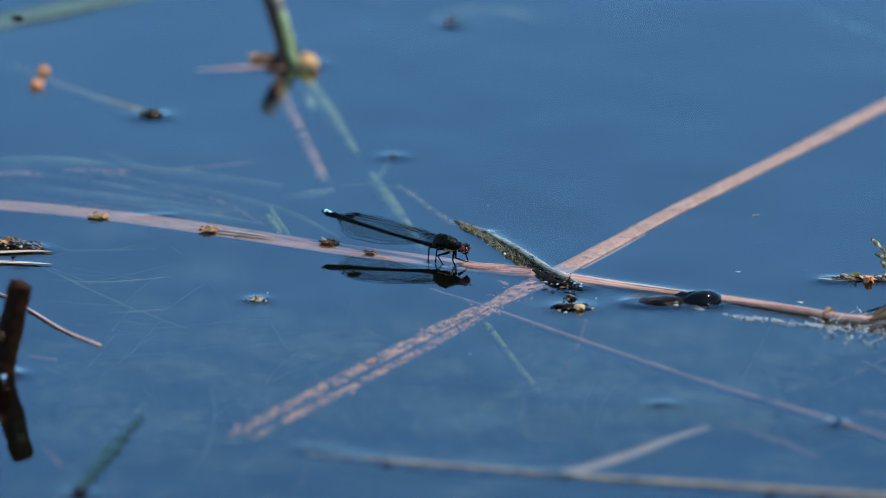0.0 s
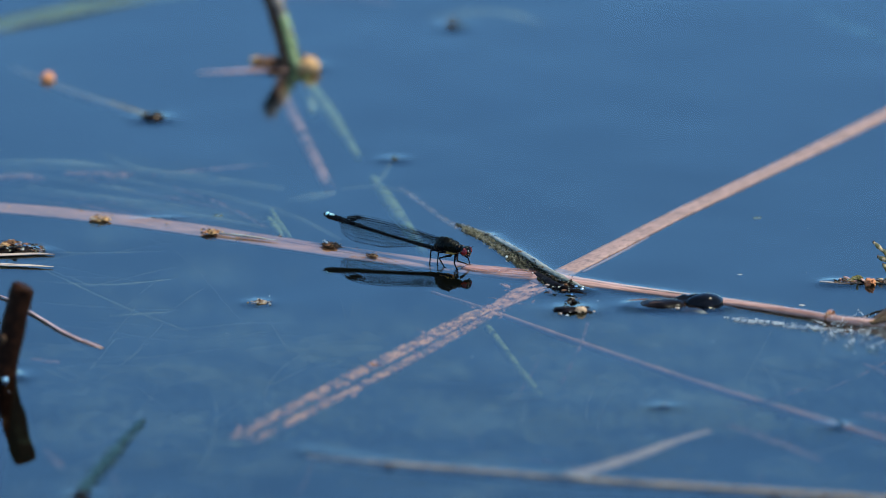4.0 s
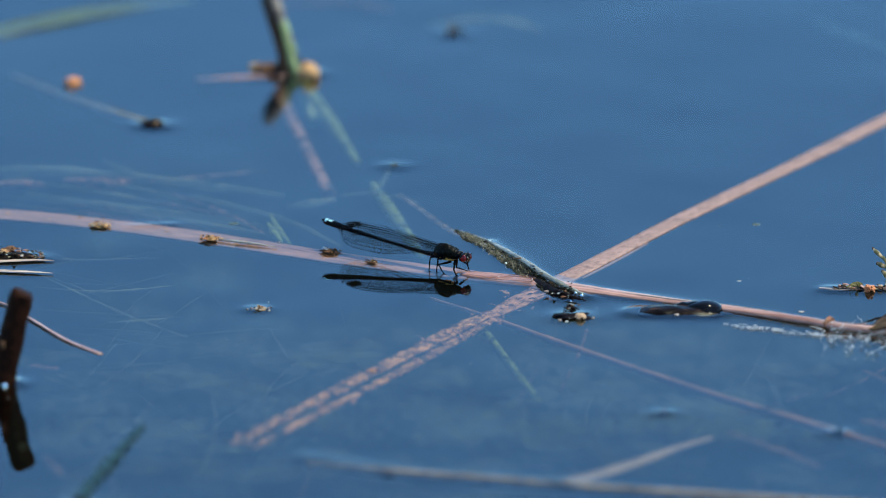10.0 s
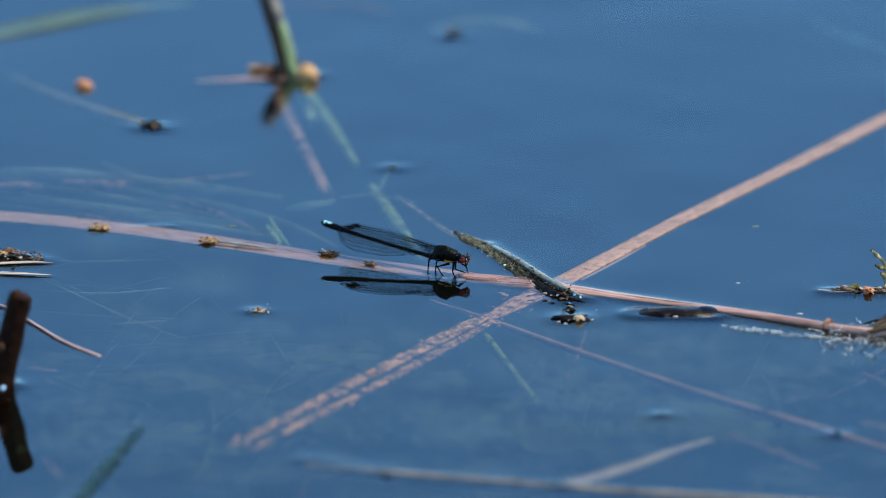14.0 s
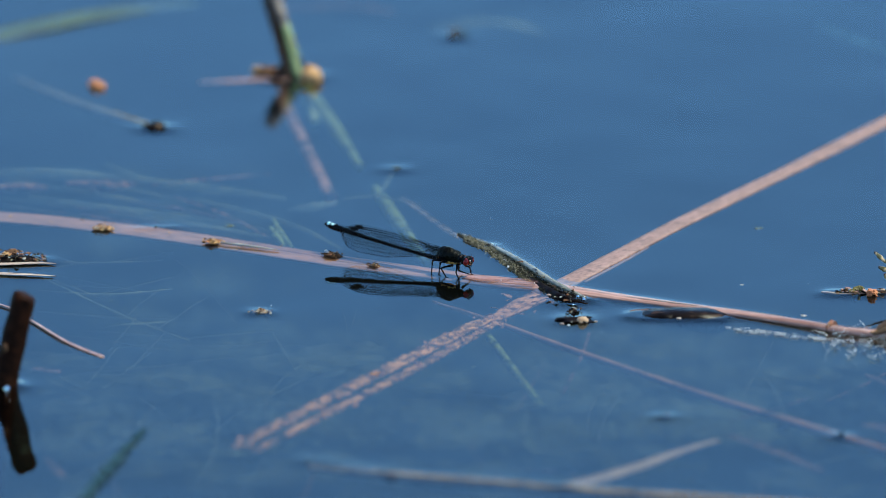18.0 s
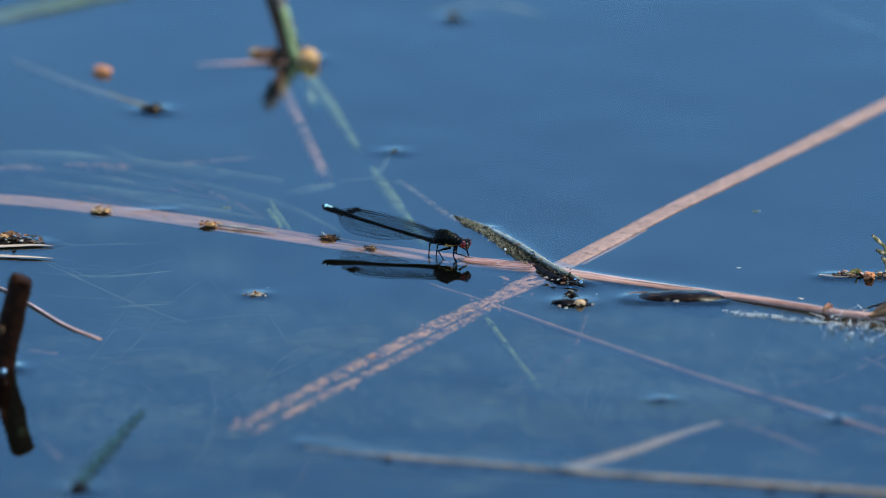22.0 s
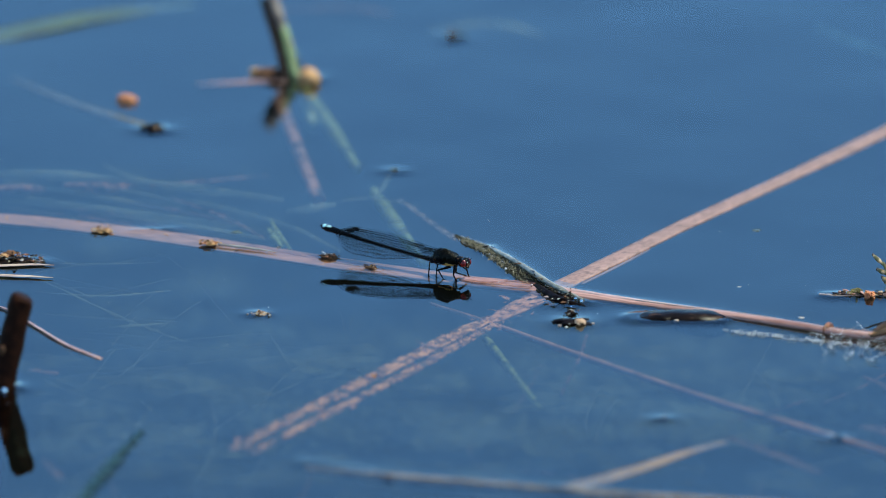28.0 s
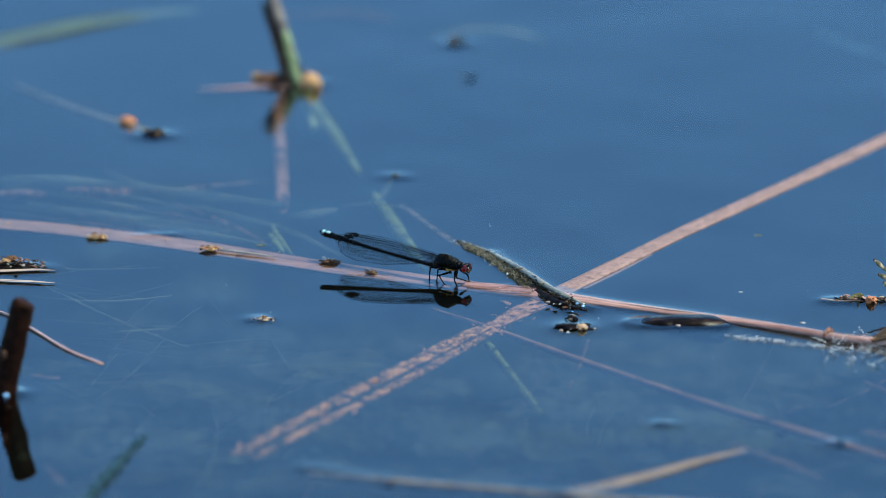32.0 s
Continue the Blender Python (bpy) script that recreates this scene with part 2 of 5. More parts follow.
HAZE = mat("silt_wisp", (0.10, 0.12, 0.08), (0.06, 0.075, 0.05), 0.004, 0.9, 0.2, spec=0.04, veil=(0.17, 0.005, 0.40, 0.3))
SUNK_BLEACHED = mat("sunken_bleached_stalk", (0.27, 0.25, 0.20), (0.13, 0.12, 0.10), 0.0015, 0.8, 0.2, spec=0.04)
STUB = mat("brown_black_stub", (0.034, 0.012, 0.005), (0.010, 0.0045, 0.0025), 0.0014, 0.6, 0.7, (0.16, 0.06, 0.02), 0.0016, 0.71, 0.04, 10, 1.5, spec=0.04)
SLICK = mat("slick_black_skin", (0.008, 0.007, 0.007), (0.003, 0.003, 0.003), 0.0012, 0.1, 0.15, spec=0.2)
SLICK_BROWN = mat("slick_brown_skin", (0.016, 0.011, 0.009), (0.005, 0.004, 0.004), 0.0010, 0.26, 0.35, (0.06, 0.036, 0.026), 0.0014, 0.58, 0.12, -10, 3, spec=0.05)
CHITIN = mat("black_chitin", (0.004, 0.0045, 0.005), (0.0015, 0.002, 0.002), 0.0003, 0.22, 0.8, spec=0.09)
BRONZE = mat("bronze_black_thorax", (0.010, 0.0095, 0.006), (0.003, 0.003, 0.0022), 0.0005, 0.3, 0.9, spec=0.07)
BELLY = mat("amber_underside", (0.66, 0.36, 0.045), (0.22, 0.11, 0.015), 0.0008, 0.5, 0.3)
BLUE = mat("sky_blue_tail", (0.62, 0.88, 0.90), (0.46, 0.76, 0.82), 0.0004, 0.45, 0.2)
RED = mat("dark_red_eye", (0.36, 0.012, 0.010), (0.06, 0.003, 0.003), 0.0005, 0.16, 0.15)
VEIN = mat("dark_wing_vein", (0.008, 0.008, 0.008), (0.004, 0.004, 0.004), 0.0006, 0.4, 0.1, spec=0.1)
STRAW = mat("grey_straw", (0.55, 0.50, 0.43), (0.24, 0.20, 0.16), 0.0005, 0.5, 0.4, None, angle=-27, stretch=8)
FIBRE = mat("bleached_white_fibre", (0.90, 0.90, 0.88), (0.66, 0.66, 0.64), 0.0006, 0.35, 0.4)
LEAF_BROWN = mat("dark_folded_leaf", (0.10, 0.055, 0.015), (0.020, 0.012, 0.005), 0.0009, 0.5, 0.7, None, angle=35, stretch=4, spec=0.2)
SALMON = mat("salmon_peeled_skin", (0.44, 0.22, 0.16), (0.28, 0.13, 0.09), 0.0006, 0.4, 0.4, None, angle=-29, stretch=5, veil=(0.75, 0.0022, 0.40, 0.25))
MEMBRANE = clear_material("wing_membrane", (0.985, 0.988, 0.985), 1.06, 0.2)


# ---- shapes ----
def smooth_line(pts, per=6):
    """A Catmull-Rom line through points in space, with any further values carried along."""
    p = [np.array(q, float) for q in pts]
    p = [2 * p[0] - p[1]] + p + [2 * p[-1] - p[-2]]
    out = []
    for i in range(1, len(p) - 2):
        a, b, c, d = p[i - 1:i + 3]
        for k in range(per):
            t = k / per
            out.append(0.5 * (2 * b + (c - a) * t + (2 * a - 5 * b + 4 * c - d) * t * t + (3 * b - a - 3 * c + d) * t ** 3))
    out.append(p[-2])
    return out


def sweep(bm, pts, seg=10, per=6, rough=0.0, seed=0, flat=1.0, cap=True):
    """A stem along points (x, y, z, half width[, half height]); flat sets the height where none is given."""
    line = smooth_line(pts, per)
    rings = []
    for i, q in enumerate(line):
        a, b = line[max(i - 1, 0)], line[min(i + 1, len(line) - 1)]
        d = Vector(b[:3] - a[:3]).normalized()
        side = d.cross(Vector((0, 0, 1)))
        side = Vector((1, 0, 0)) if side.length < 0.05 else side.normalized()
        top = side.cross(d).normalized()
        w, h = q[3], (q[4] if len(q) > 4 else q[3] * flat)
        ring = []
        for k in range(seg):
            g = 2 * math.pi * k / seg
            s = 1 + rough * noise.noise(Vector((i * 0.7 + seed * 9.1, k * 1.3, seed)))
            ring.append(bm.verts.new(Vector(q[:3]) + side * (w * math.cos(g) * s) + top * (h * math.sin(g) * s)))
        rings.append(ring)
    for r0, r1 in zip(rings, rings[1:]):
        for k in range(seg):
            bm.faces.new((r0[k], r0[(k + 1) % seg], r1[(k + 1) % seg], r1[k]))
    if cap:
        bm.faces.new(rings[0][::-1])
        bm.faces.new(rings[-1])
    return bm


def blob(bm, centre, size, rough=0.15, seed=0, sub=2, freq=1.6):
    """A knobbly lump."""
    r = bmesh.ops.create_icosphere(bm, subdivisions=sub, radius=1.0)
    for v in r["verts"]:
        s = 1 + rough * noise.noise(v.co * freq + Vector((seed * 3.7, seed * 1.9, seed)))
        v.co = Vector((centre[0] + v.co.x * size[0] * s, centre[1] + v.co.y * size[1] * s, centre[2] + v.co.z * size[2] * s))
    return bm


def shallow(bm, z, share):
    """Flattens what lies below z."""
    for v in bm.verts:
        if v.co.z < z:
            v.co.z = z + (v.co.z - z) * share
    return bm


def leaf(bm, pts, thick=0.0003, fold=0.15, per=6, curl=0.0, seed=0):
    """A blade along points (x, y, z, half width): five strips across with a midrib, and a real thickness."""
    line = smooth_line(pts, per)
    across = (-1.0, -0.55, 0.0, 0.55, 1.0)
    top, low = [], []
    for i, q in enumerate(line):
        a, b = line[max(i - 1, 0)], line[min(i + 1, len(line) - 1)]
        d = Vector(b[:3] - a[:3]).normalized()
        side = d.cross(Vector((0, 0, 1))).normalized()
        n = side.cross(d)
        rt, rl = [], []
        for s in across:
            wav = 1 + 0.10 * noise.noise(Vector((i * 0.35, s * 1.3, seed + 3.1)))
            c = Vector(q[:3]) + side * (s * q[3] * wav) + n * (abs(s) * q[3] * fold + curl * s * q[3])
            rt.append(bm.verts.new(c + n * thick * 0.5))
            rl.append(bm.verts.new(c - n * thick * 0.5))
        top.append(rt)
        low.append(rl)
    for i in range(len(line) - 1):
        for k in range(4):
            bm.faces.new((top[i][k], top[i][k + 1], top[i + 1][k + 1], top[i + 1][k]))
            bm.faces.new((low[i][k + 1], low[i][k], low[i + 1][k], low[i + 1][k + 1]))
        bm.faces.new((top[i][0], top[i + 1][0], low[i + 1][0], low[i][0]))
        bm.faces.new((top[i + 1][4], top[i][4], low[i][4], low[i + 1][4]))
    for i in (0, len(line) - 1):
        for k in range(4):
            bm.faces.new((top[i][k + 1], top[i][k], low[i][k], low[i][k + 1]))
    return bm


ORIGIN = {}


def scrap(bm, p, k, rng):
    """A torn flake of dead plant, k long, curled at random."""
    a, t = rng.uniform(0, 6.28), rng.uniform(-0.5, 0.9)
    d = (math.cos(a) * k, math.sin(a) * k, t * k * 0.6)
    w = k * rng.uniform(0.25, 0.6)
    leaf(bm, [(p[0] - d[0], p[1] - d[1], p[2], w * 0.4), (p[0] + rng.gauss(0, k * 0.2), p[1], p[2] + k * rng.uniform(0.0, 0.35), w),
              (p[0] + d[0], p[1] + d[1], p[2] + d[2], w * rng.uniform(0.1, 0.8))], k * 0.12, rng.uniform(-0.6, 0.8), 2, rng.uniform(-0.6, 0.6), rng.randrange(99))
    return bm


def mesh_of(name, bm, material, origin=(0, 0, 0)):
    me = bpy.data.meshes.new(name)
    bmesh.ops.recalc_face_normals(bm, faces=bm.faces)
    bmesh.ops.translate(bm, verts=bm.verts, vec=-Vector(origin))
    for f in bm.faces:
        f.smooth = len(f.verts) <= 4
    bm.to_mesh(me)
    bm.free()
    me.materials.append(material)
    return me


def solid(name, bm, material, label, category, origin, group="", kind=""):
    """A thing of one mesh, with its base at the origin given."""
    ob = new(name, mesh_of(name, bm, material, origin))
    ob.location = origin
    ORIGIN[ob.name] = Vector(origin)
    return tagged(ob, label, category, group, kind)


def thing(name, label, category, origin, group="", kind=""):
    ob = new(name)
    ob.empty_display_size = 0.002
    ob.location = origin
    ORIGIN[ob.name] = Vector(origin)
    return tagged(ob, label, category, group, kind)


def part(name, bm, material, parent, label=""):
    """One mesh under a thing or a part; its points are given in the world."""
    o = ORIGIN[parent.name]
    ob = new(name, mesh_of(name, bm, material, o))
    ob.parent = parent
    ORIGIN[ob.name] = o
    return tagged(ob, label)


def BM():
    return bmesh.new()


# ---- water and bed ----
SWELLS = []            # (x, y, reach, height) of the rounded skin round small floating things
MENISCUS = []          # (x0, y0, x1, y1, reach, height) of the skin of water drawn up along things


def wets(pts, r, h):
    for a, b in zip(pts, pts[1:]):
        MENISCUS.append((a[0], a[1], b[0], b[1], r, h))


def dips(p, r, h):
    SWELLS.append((p[0], p[1], r, h))


def spread(lo, hi, step, far):
    inner = np.arange(lo, hi + step / 2, step)
    out = np.geomspace(step * 2, far, 34)
    return np.concatenate([lo - out[::-1], inner, hi + out])


def build_water():
    xs, ys = spread(-0.118, 0.118, 0.0007, 2500.0), spread(-0.25, 0.30, 0.0011, 2500.0)
    X, Y = np.meshgrid(xs, ys)
    Z = np.zeros_like(X)
    for x0, y0, x1, y1, r, h in MENISCUS:
        dx, dy = x1 - x0, y1 - y0
        t = np.clip(((X - x0) * dx + (Y - y0) * dy) / (dx * dx + dy * dy), 0, 1)
        d = np.hypot(X - x0 - t * dx, Y - y0 - t * dy)
        Z = np.maximum(Z, h * np.exp(-np.maximum(d - r, 0) / 0.0015))
    for x0, y0, r, h in SWELLS:
        Z = Z + h * np.exp(-((X - x0) ** 2 + (Y - y0) ** 2) / r ** 2)
    nx, ny = len(xs), len(ys)
    idx = np.arange(nx * ny).reshape(ny, nx)
    faces = np.stack([idx[:-1, :-1], idx[:-1, 1:], idx[1:, 1:], idx[1:, :-1]], -1).reshape(-1, 4)
    me = bpy.data.meshes.new("water")
    me.from_pydata(np.stack([X, Y, Z], -1).reshape(-1, 3).tolist(), [], faces.tolist())
    me.polygons.foreach_set("use_smooth", [True] * len(me.polygons))
    me.materials.append(WATER)
    tagged(new("water", me), "still blue pond water mirroring a clear sky", "water", kind="structure")


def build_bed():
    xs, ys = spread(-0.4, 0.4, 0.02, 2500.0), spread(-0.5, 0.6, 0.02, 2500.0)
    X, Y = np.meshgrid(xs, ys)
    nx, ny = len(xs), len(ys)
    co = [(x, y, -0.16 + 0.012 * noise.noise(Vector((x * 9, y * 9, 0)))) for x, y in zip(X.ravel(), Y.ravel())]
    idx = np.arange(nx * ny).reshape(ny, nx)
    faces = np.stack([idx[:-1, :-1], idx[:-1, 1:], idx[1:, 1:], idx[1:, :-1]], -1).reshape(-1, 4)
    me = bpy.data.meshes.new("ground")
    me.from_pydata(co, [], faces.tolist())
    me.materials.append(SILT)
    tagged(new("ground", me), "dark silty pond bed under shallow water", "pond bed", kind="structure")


# ---- reeds and stems ----
def with_r(pts, *rs):
    """Points with half widths (and half heights) run along them from the first to the last."""
    n = len(pts) - 1
    out = []
    for i, p in enumerate(pts):
        u = i / n * (len(rs) - 1)
        k = min(int(u), len(rs) - 2)
        a, b = np.array(rs[k], float), np.array(rs[k + 1], float)
        out.append((*p, *np.atleast_1d(a + (b - a) * (u - k))))
    return out


def build_floating_reed():
    line = [(-0.1031, 0.0437, -0.0007), (-0.0848, 0.0378, -0.0007), (-0.0628, 0.0270, -0.0006), (-0.0422, 0.0154, -0.0008), (-0.0218, 0.0025, -0.0008), (-0.0028, -0.0077, -0.0008), (0.0137, -0.0174, -0.0006), (0.0247, -0.0240, -0.0002)]
    right = [(0.0226, -0.0226, 0.0000), (0.0324, -0.0290, 0.0000), (0.0428, -0.0350, 0.0000), (0.0590, -0.0449, 0.0003), (0.0738, -0.0551, 0.0006), (0.0828, -0.0612, 0.0006), (0.0988, -0.0664, 0.0006)]
    reed = thing("floating_reed", "long flat pinkish-brown reed stem floating across the pond", "reed", line[4])
    wide = with_r(line, (0.0043, 0.0006), (0.0045, 0.0006), (0.0041, 0.0007), (0.0027, 0.0010))
    part("sunken_stem", sweep(BM(), wide[:4], 12, 10, 0.06, 4), REED_DULL, reed, "length under the surface, its colour dulled for the water")
    part("stem", sweep(BM(), wide[3:], 12, 10, 0.06, 1), REED, reed)
    part("stem_end", sweep(BM(), with_r(right, (0.0026, 0.0009), (0.0018, 0.0008), (0.0014, 0.0008), (0.0013, 0.0009)), 12, 8, 0.08, 2), REED_RED, reed,
         "rounder reddish end of the stem")
    part("node", sweep(BM(), [(*(0.0786, -0.0580, 0.0006), 0.0021, 0.0015), (*(0.0795, -0.0584, 0.0006), 0.0019, 0.0014)], 12, 4, 0.4), RUST, reed)
    wets(line[6:], 0.0034, 0.00012)
    wets(right, 0.0020, 0.00025)
    wets([(-0.0657, 0.0283), (-0.0579, 0.0298)], 0.0006, 0.00018)
    rng = random.Random(51)
    peel = [(0.0040, -0.0128, 0.0001), (0.0085, -0.0152, 0.0002), (0.0135, -0.0179, 0.0004), (0.0190, -0.0208, 0.0007)]
    part("peeled_skin", leaf(BM(), with_r(peel, 0.0016, 0.0023, 0.0023, 0.0020), 0.0002, -0.02, 8, seed=12), SALMON, reed, "salmon-pink patch where the skin has peeled")
    for k in range(26):
        u = rng.random()
        q = smooth_line(line if k % 3 else right, 10)
        p = q[int(u * (len(q) - 1))]
        w = 0.0030 if k % 3 else 0.0012
        e = rng.uniform(-w, w)
        part("fleck", scrap(BM(), (p[0] + e * 0.45, p[1] + e * 0.9, p[2] + (0.0010 if p[2] > -0.0004 else 0.0008)), rng.uniform(0.00015, 0.0004), rng), (CREAM, REED_RED, BROWN, DARK, STRAW)[k % 5], reed)
    for k in range(14):
        q = smooth_line(line[2:] if k % 2 else right, 10)
        i0, n = rng.randrange(0, len(q) - 14), rng.randrange(8, 14)
        w = (0.0026 if k % 2 else 0.0011)
        e, r = rng.uniform(-w, w), rng.uniform(0.00004, 0.00009)
        pts = [(p[0] + e * 0.45, p[1] + e * 0.9, p[2] + (0.0007 if k % 2 else 0.0008), r * min(1, 0.2 + j * 0.4, 0.2 + (n - 1 - j) * 0.4)) for j, p in enumerate(q[i0:i0 + n])]
        part("streak", sweep(BM(), pts, 5, 2), (STRAW, REED_RED, STRAW, CREAM)[k % 4], reed)
    straw = solid("straw", sweep(BM(), [(*(-0.0476, 0.0147, 0.0004), 0.0002), (*(-0.0422, 0.0122, 0.0004), 0.0003), (*(-0.0352, 0.0086, 0.0003), 0.0001)], 8, 5, 0.3), STRAW,
                  "thin pale straw lying along the reed", "straw", (-0.0422, 0.0097, 0.0009))
    return reed, straw


def build_crossing_blade():
    far = [(0.1105, 0.1581, -0.0001), (0.0782, 0.0916, -0.0001), (0.0513, 0.0379, -0.0001), (0.0364, 0.0065, -0.0001), (0.0279, -0.0114, -0.0002), (0.0204, -0.0257, -0.0005)]
    torn = [(0.0240, -0.0190, -0.0006), (0.0195, -0.0265, -0.0009), (0.0141, -0.0363, -0.0012), (0.0091, -0.0450, -0.0015)]
    near = [(0.0098, -0.0460, -0.0009), (0.0065, -0.0522, -0.0010), (-0.0016, -0.0694, -0.0010), (-0.0096, -0.0864, -0.0010), (-0.0253, -0.1188, -0.0010), (-0.0397, -0.1479, -0.0012)]
    b = thing("sunken_reed_blade", "broad mud-flecked reed blade lying just under the water", "reed", far[4])
    wide = part("blade", leaf(BM(), with_r(far, 0.0021, 0.0022, 0.0026), 0.0006, 0.0, 8, seed=2), BLADE, b)
    edge = part("blade_edge", leaf(BM(), [(*(0.0425, 0.0144, -0.0004), 0.0003), (*(0.0357, 0.0005, -0.0005), 0.0011), (*(0.0278, -0.0147, -0.0007), 0.0014)], 0.0004, 0.1, 6), BLADE, b)
    part("torn_piece", leaf(BM(), with_r(torn, 0.0027, 0.0029, 0.0025, 0.0012), 0.0005, 0.1, 8, seed=9), BLADE_TORN, b, "ragged pale piece of the blade")
    gap = (0.5, 0.7, 0.85, 1.0, 1.0, 1.0)
    up = [(x - 0.0019 * k, y + 0.001 * k, z) for k, (x, y, z) in zip(gap, near)]
    lo = [(x + 0.0018 * k, y - 0.001 * k, z - 0.0004) for k, (x, y, z) in zip(gap, near)]
    part("leaf_half", leaf(BM(), with_r(up, 0.0010, 0.0020, 0.0019, 0.0017, 0.0012), 0.0005, 0.08, 8, seed=4), BLADE_MUD, b, "half of the split blade, mottled with silt")
    part("leaf_half", leaf(BM(), with_r(lo, 0.0005, 0.0010, 0.0012, 0.0012, 0.0008), 0.0005, 0.08, 8, seed=5), BLADE_MUD, b, "half of the split blade, mottled with silt")
    rng, flakes = random.Random(41), BM()
    for side in (smooth_line(up, 12), smooth_line(lo, 12)):
        for i in range(40):
            p = side[rng.randrange(len(side))]
            scrap(flakes, (p[0] + rng.gauss(0, 0.0011), p[1] + rng.gauss(0, 0.0012), p[2] + 0.0003), rng.uniform(0.0004, 0.0012), rng)
    for i in range(26):
        p = torn[1 + i % 3]
        scrap(flakes, (p[0] + rng.gauss(0, 0.0024), p[1] + rng.gauss(0, 0.0045), p[2] + 0.0002), rng.uniform(0.0004, 0.0012), rng)
    tagged(part("torn_edge", flakes, BLADE_TORN, b, "pale torn flakes along the blade"), kind="stuff")
    return wide, edge


def build_algae_twig():
    line = [(-0.0096, 0.0622, -0.0006), (-0.0029, 0.0406, -0.0003), (0.0026, 0.0253, -0.0002), (0.0091, 0.0131, 0.0004), (0.0161, -0.0066, 0.0014), (0.0224, -0.0236, 0.0014), (0.0288, -0.0331, 0.0004)]
    t = thing("twig", "dark wet twig furred with olive algae, breaking the surface", "twig", line[4])
    part("stem", sweep(BM(), with_r(line[2:], 0.0002, 0.0004, 0.00058, 0.0006, 0.0004), 12, 12, 0.3, 3), TWIG, t)
    part("sunken_stem", leaf(BM(), with_r([(x, y, z - 0.0008) for x, y, z in line[:4]], 0.0005, 0.0007, 0.0008, 0.0005), 0.0004, 0.1, 10, seed=3), SUNK_STEM, t, "blurred brownish length under the surface")
    part("rotten_end", sweep(BM(), [(*(0.0158, -0.0100, 0.0000), 0.0003), (*(0.0200, -0.0228, 0.0001), 0.0008), (*(0.0245, -0.0328, 0.0001), 0.0009), (*(0.0292, -0.0366, 0.0000), 0.0003)], 12, 14, 0.35, 12), DARK, t, "brown-black rotten end")
    crust = random.Random(15)
    spine = smooth_line(line[2:], 40)
    for i in range(30):
        p = spine[crust.randrange(6, len(spine) - 2)]
        k = crust.uniform(0.00015, 0.00045)
        part("crust", scrap(BM(), (p[0] + crust.gauss(0, 0.0004), p[1] - crust.uniform(0.0006, 0.0022), p[2] + crust.uniform(-0.0004, 0.0004)), k * 1.8, crust), (ALGAE, BROWN, DARK, ALGAE, DARK)[i % 5], t)
    rng = random.Random(5)
    lines = smooth_line(line[2:7], 40)
    part("sodden_mat", leaf(BM(), [(p[0] - 0.0004 * k, p[1] - 0.0026 * k, 0.0001, w) for p, w, k in zip(line[2:7], (0.0002, 0.0011, 0.0016, 0.0014, 0.0004), (0.4, 0.9, 1.2, 1.0, 0.3))], 0.0005, -0.1, 12, seed=7), ALGAE_DARK, t, "sodden brown-green mat under the twig")
    for m, n, lo, hi, deep, label in ((ALGAE, 900, 0.06, 0.58, 0.0060, "clotted olive algae"), (ALGAE_DARK, 500, 0.1, 0.8, 0.0062, "sodden algae"), (DARK, 560, 0.42, 0.93, 0.0048, "blackened algae"),
                                      (TWIG, 90, 0.15, 0.95, 0.0050, "grey algae threads"), (WHITE, 34, 0.25, 0.9, 0.0050, "bleached threads in the algae"), (STRAW, 60, 0.0, 0.42, 0.0052, "pale tufts in the algae")):
        fringe = BM()
        for i in range(n):
            u = lo + (hi - lo) * rng.random()
            p = lines[int(u * (len(lines) - 1))]
            reach = deep * min(1.0, 0.35 + 2.2 * u) * min(1.0, 2.6 * (1.04 - u))
            d = 0.0008 + reach * rng.random() ** 0.8
            ln, r = rng.uniform(0.0004, 0.0014), rng.uniform(0.00003, 0.00009) * (1.0 if m in (ALGAE, ALGAE_DARK, DARK) else 0.45)
            a = rng.gauss(-0.9, 0.7)
            q = (p[0] + rng.gauss(0, 0.0005), p[1] - d, max(0.0001, p[2] * (0.8 - d / deep)) + rng.uniform(0, 0.0003))
            sweep(fringe, [(*q, r), (q[0] + math.cos(a) * ln * 0.5, q[1] + math.sin(a) * ln * 0.7, q[2] + rng.uniform(-0.0001, 0.0003), r), (q[0] + math.cos(a) * ln, q[1] + math.sin(a) * ln * 1.6, rng.uniform(-0.0002, 0.0002), r * 0.4)], 5, 2)
        part("fringe", fringe, m, t, label)
    wets(line[3:], 0.0013, 0.0004)
    for p, r in (((0.0129, -0.0064, 0.0005), 0.00028), ((0.0113, -0.0169, 0.0002), 0.0002), ((0.0183, -0.0212, 0.0008), 0.00015)):
        part("grit", blob(BM(), p, (r, r, r), 0.3, r * 1e4, 1), WHITE, t, "tiny white grain")


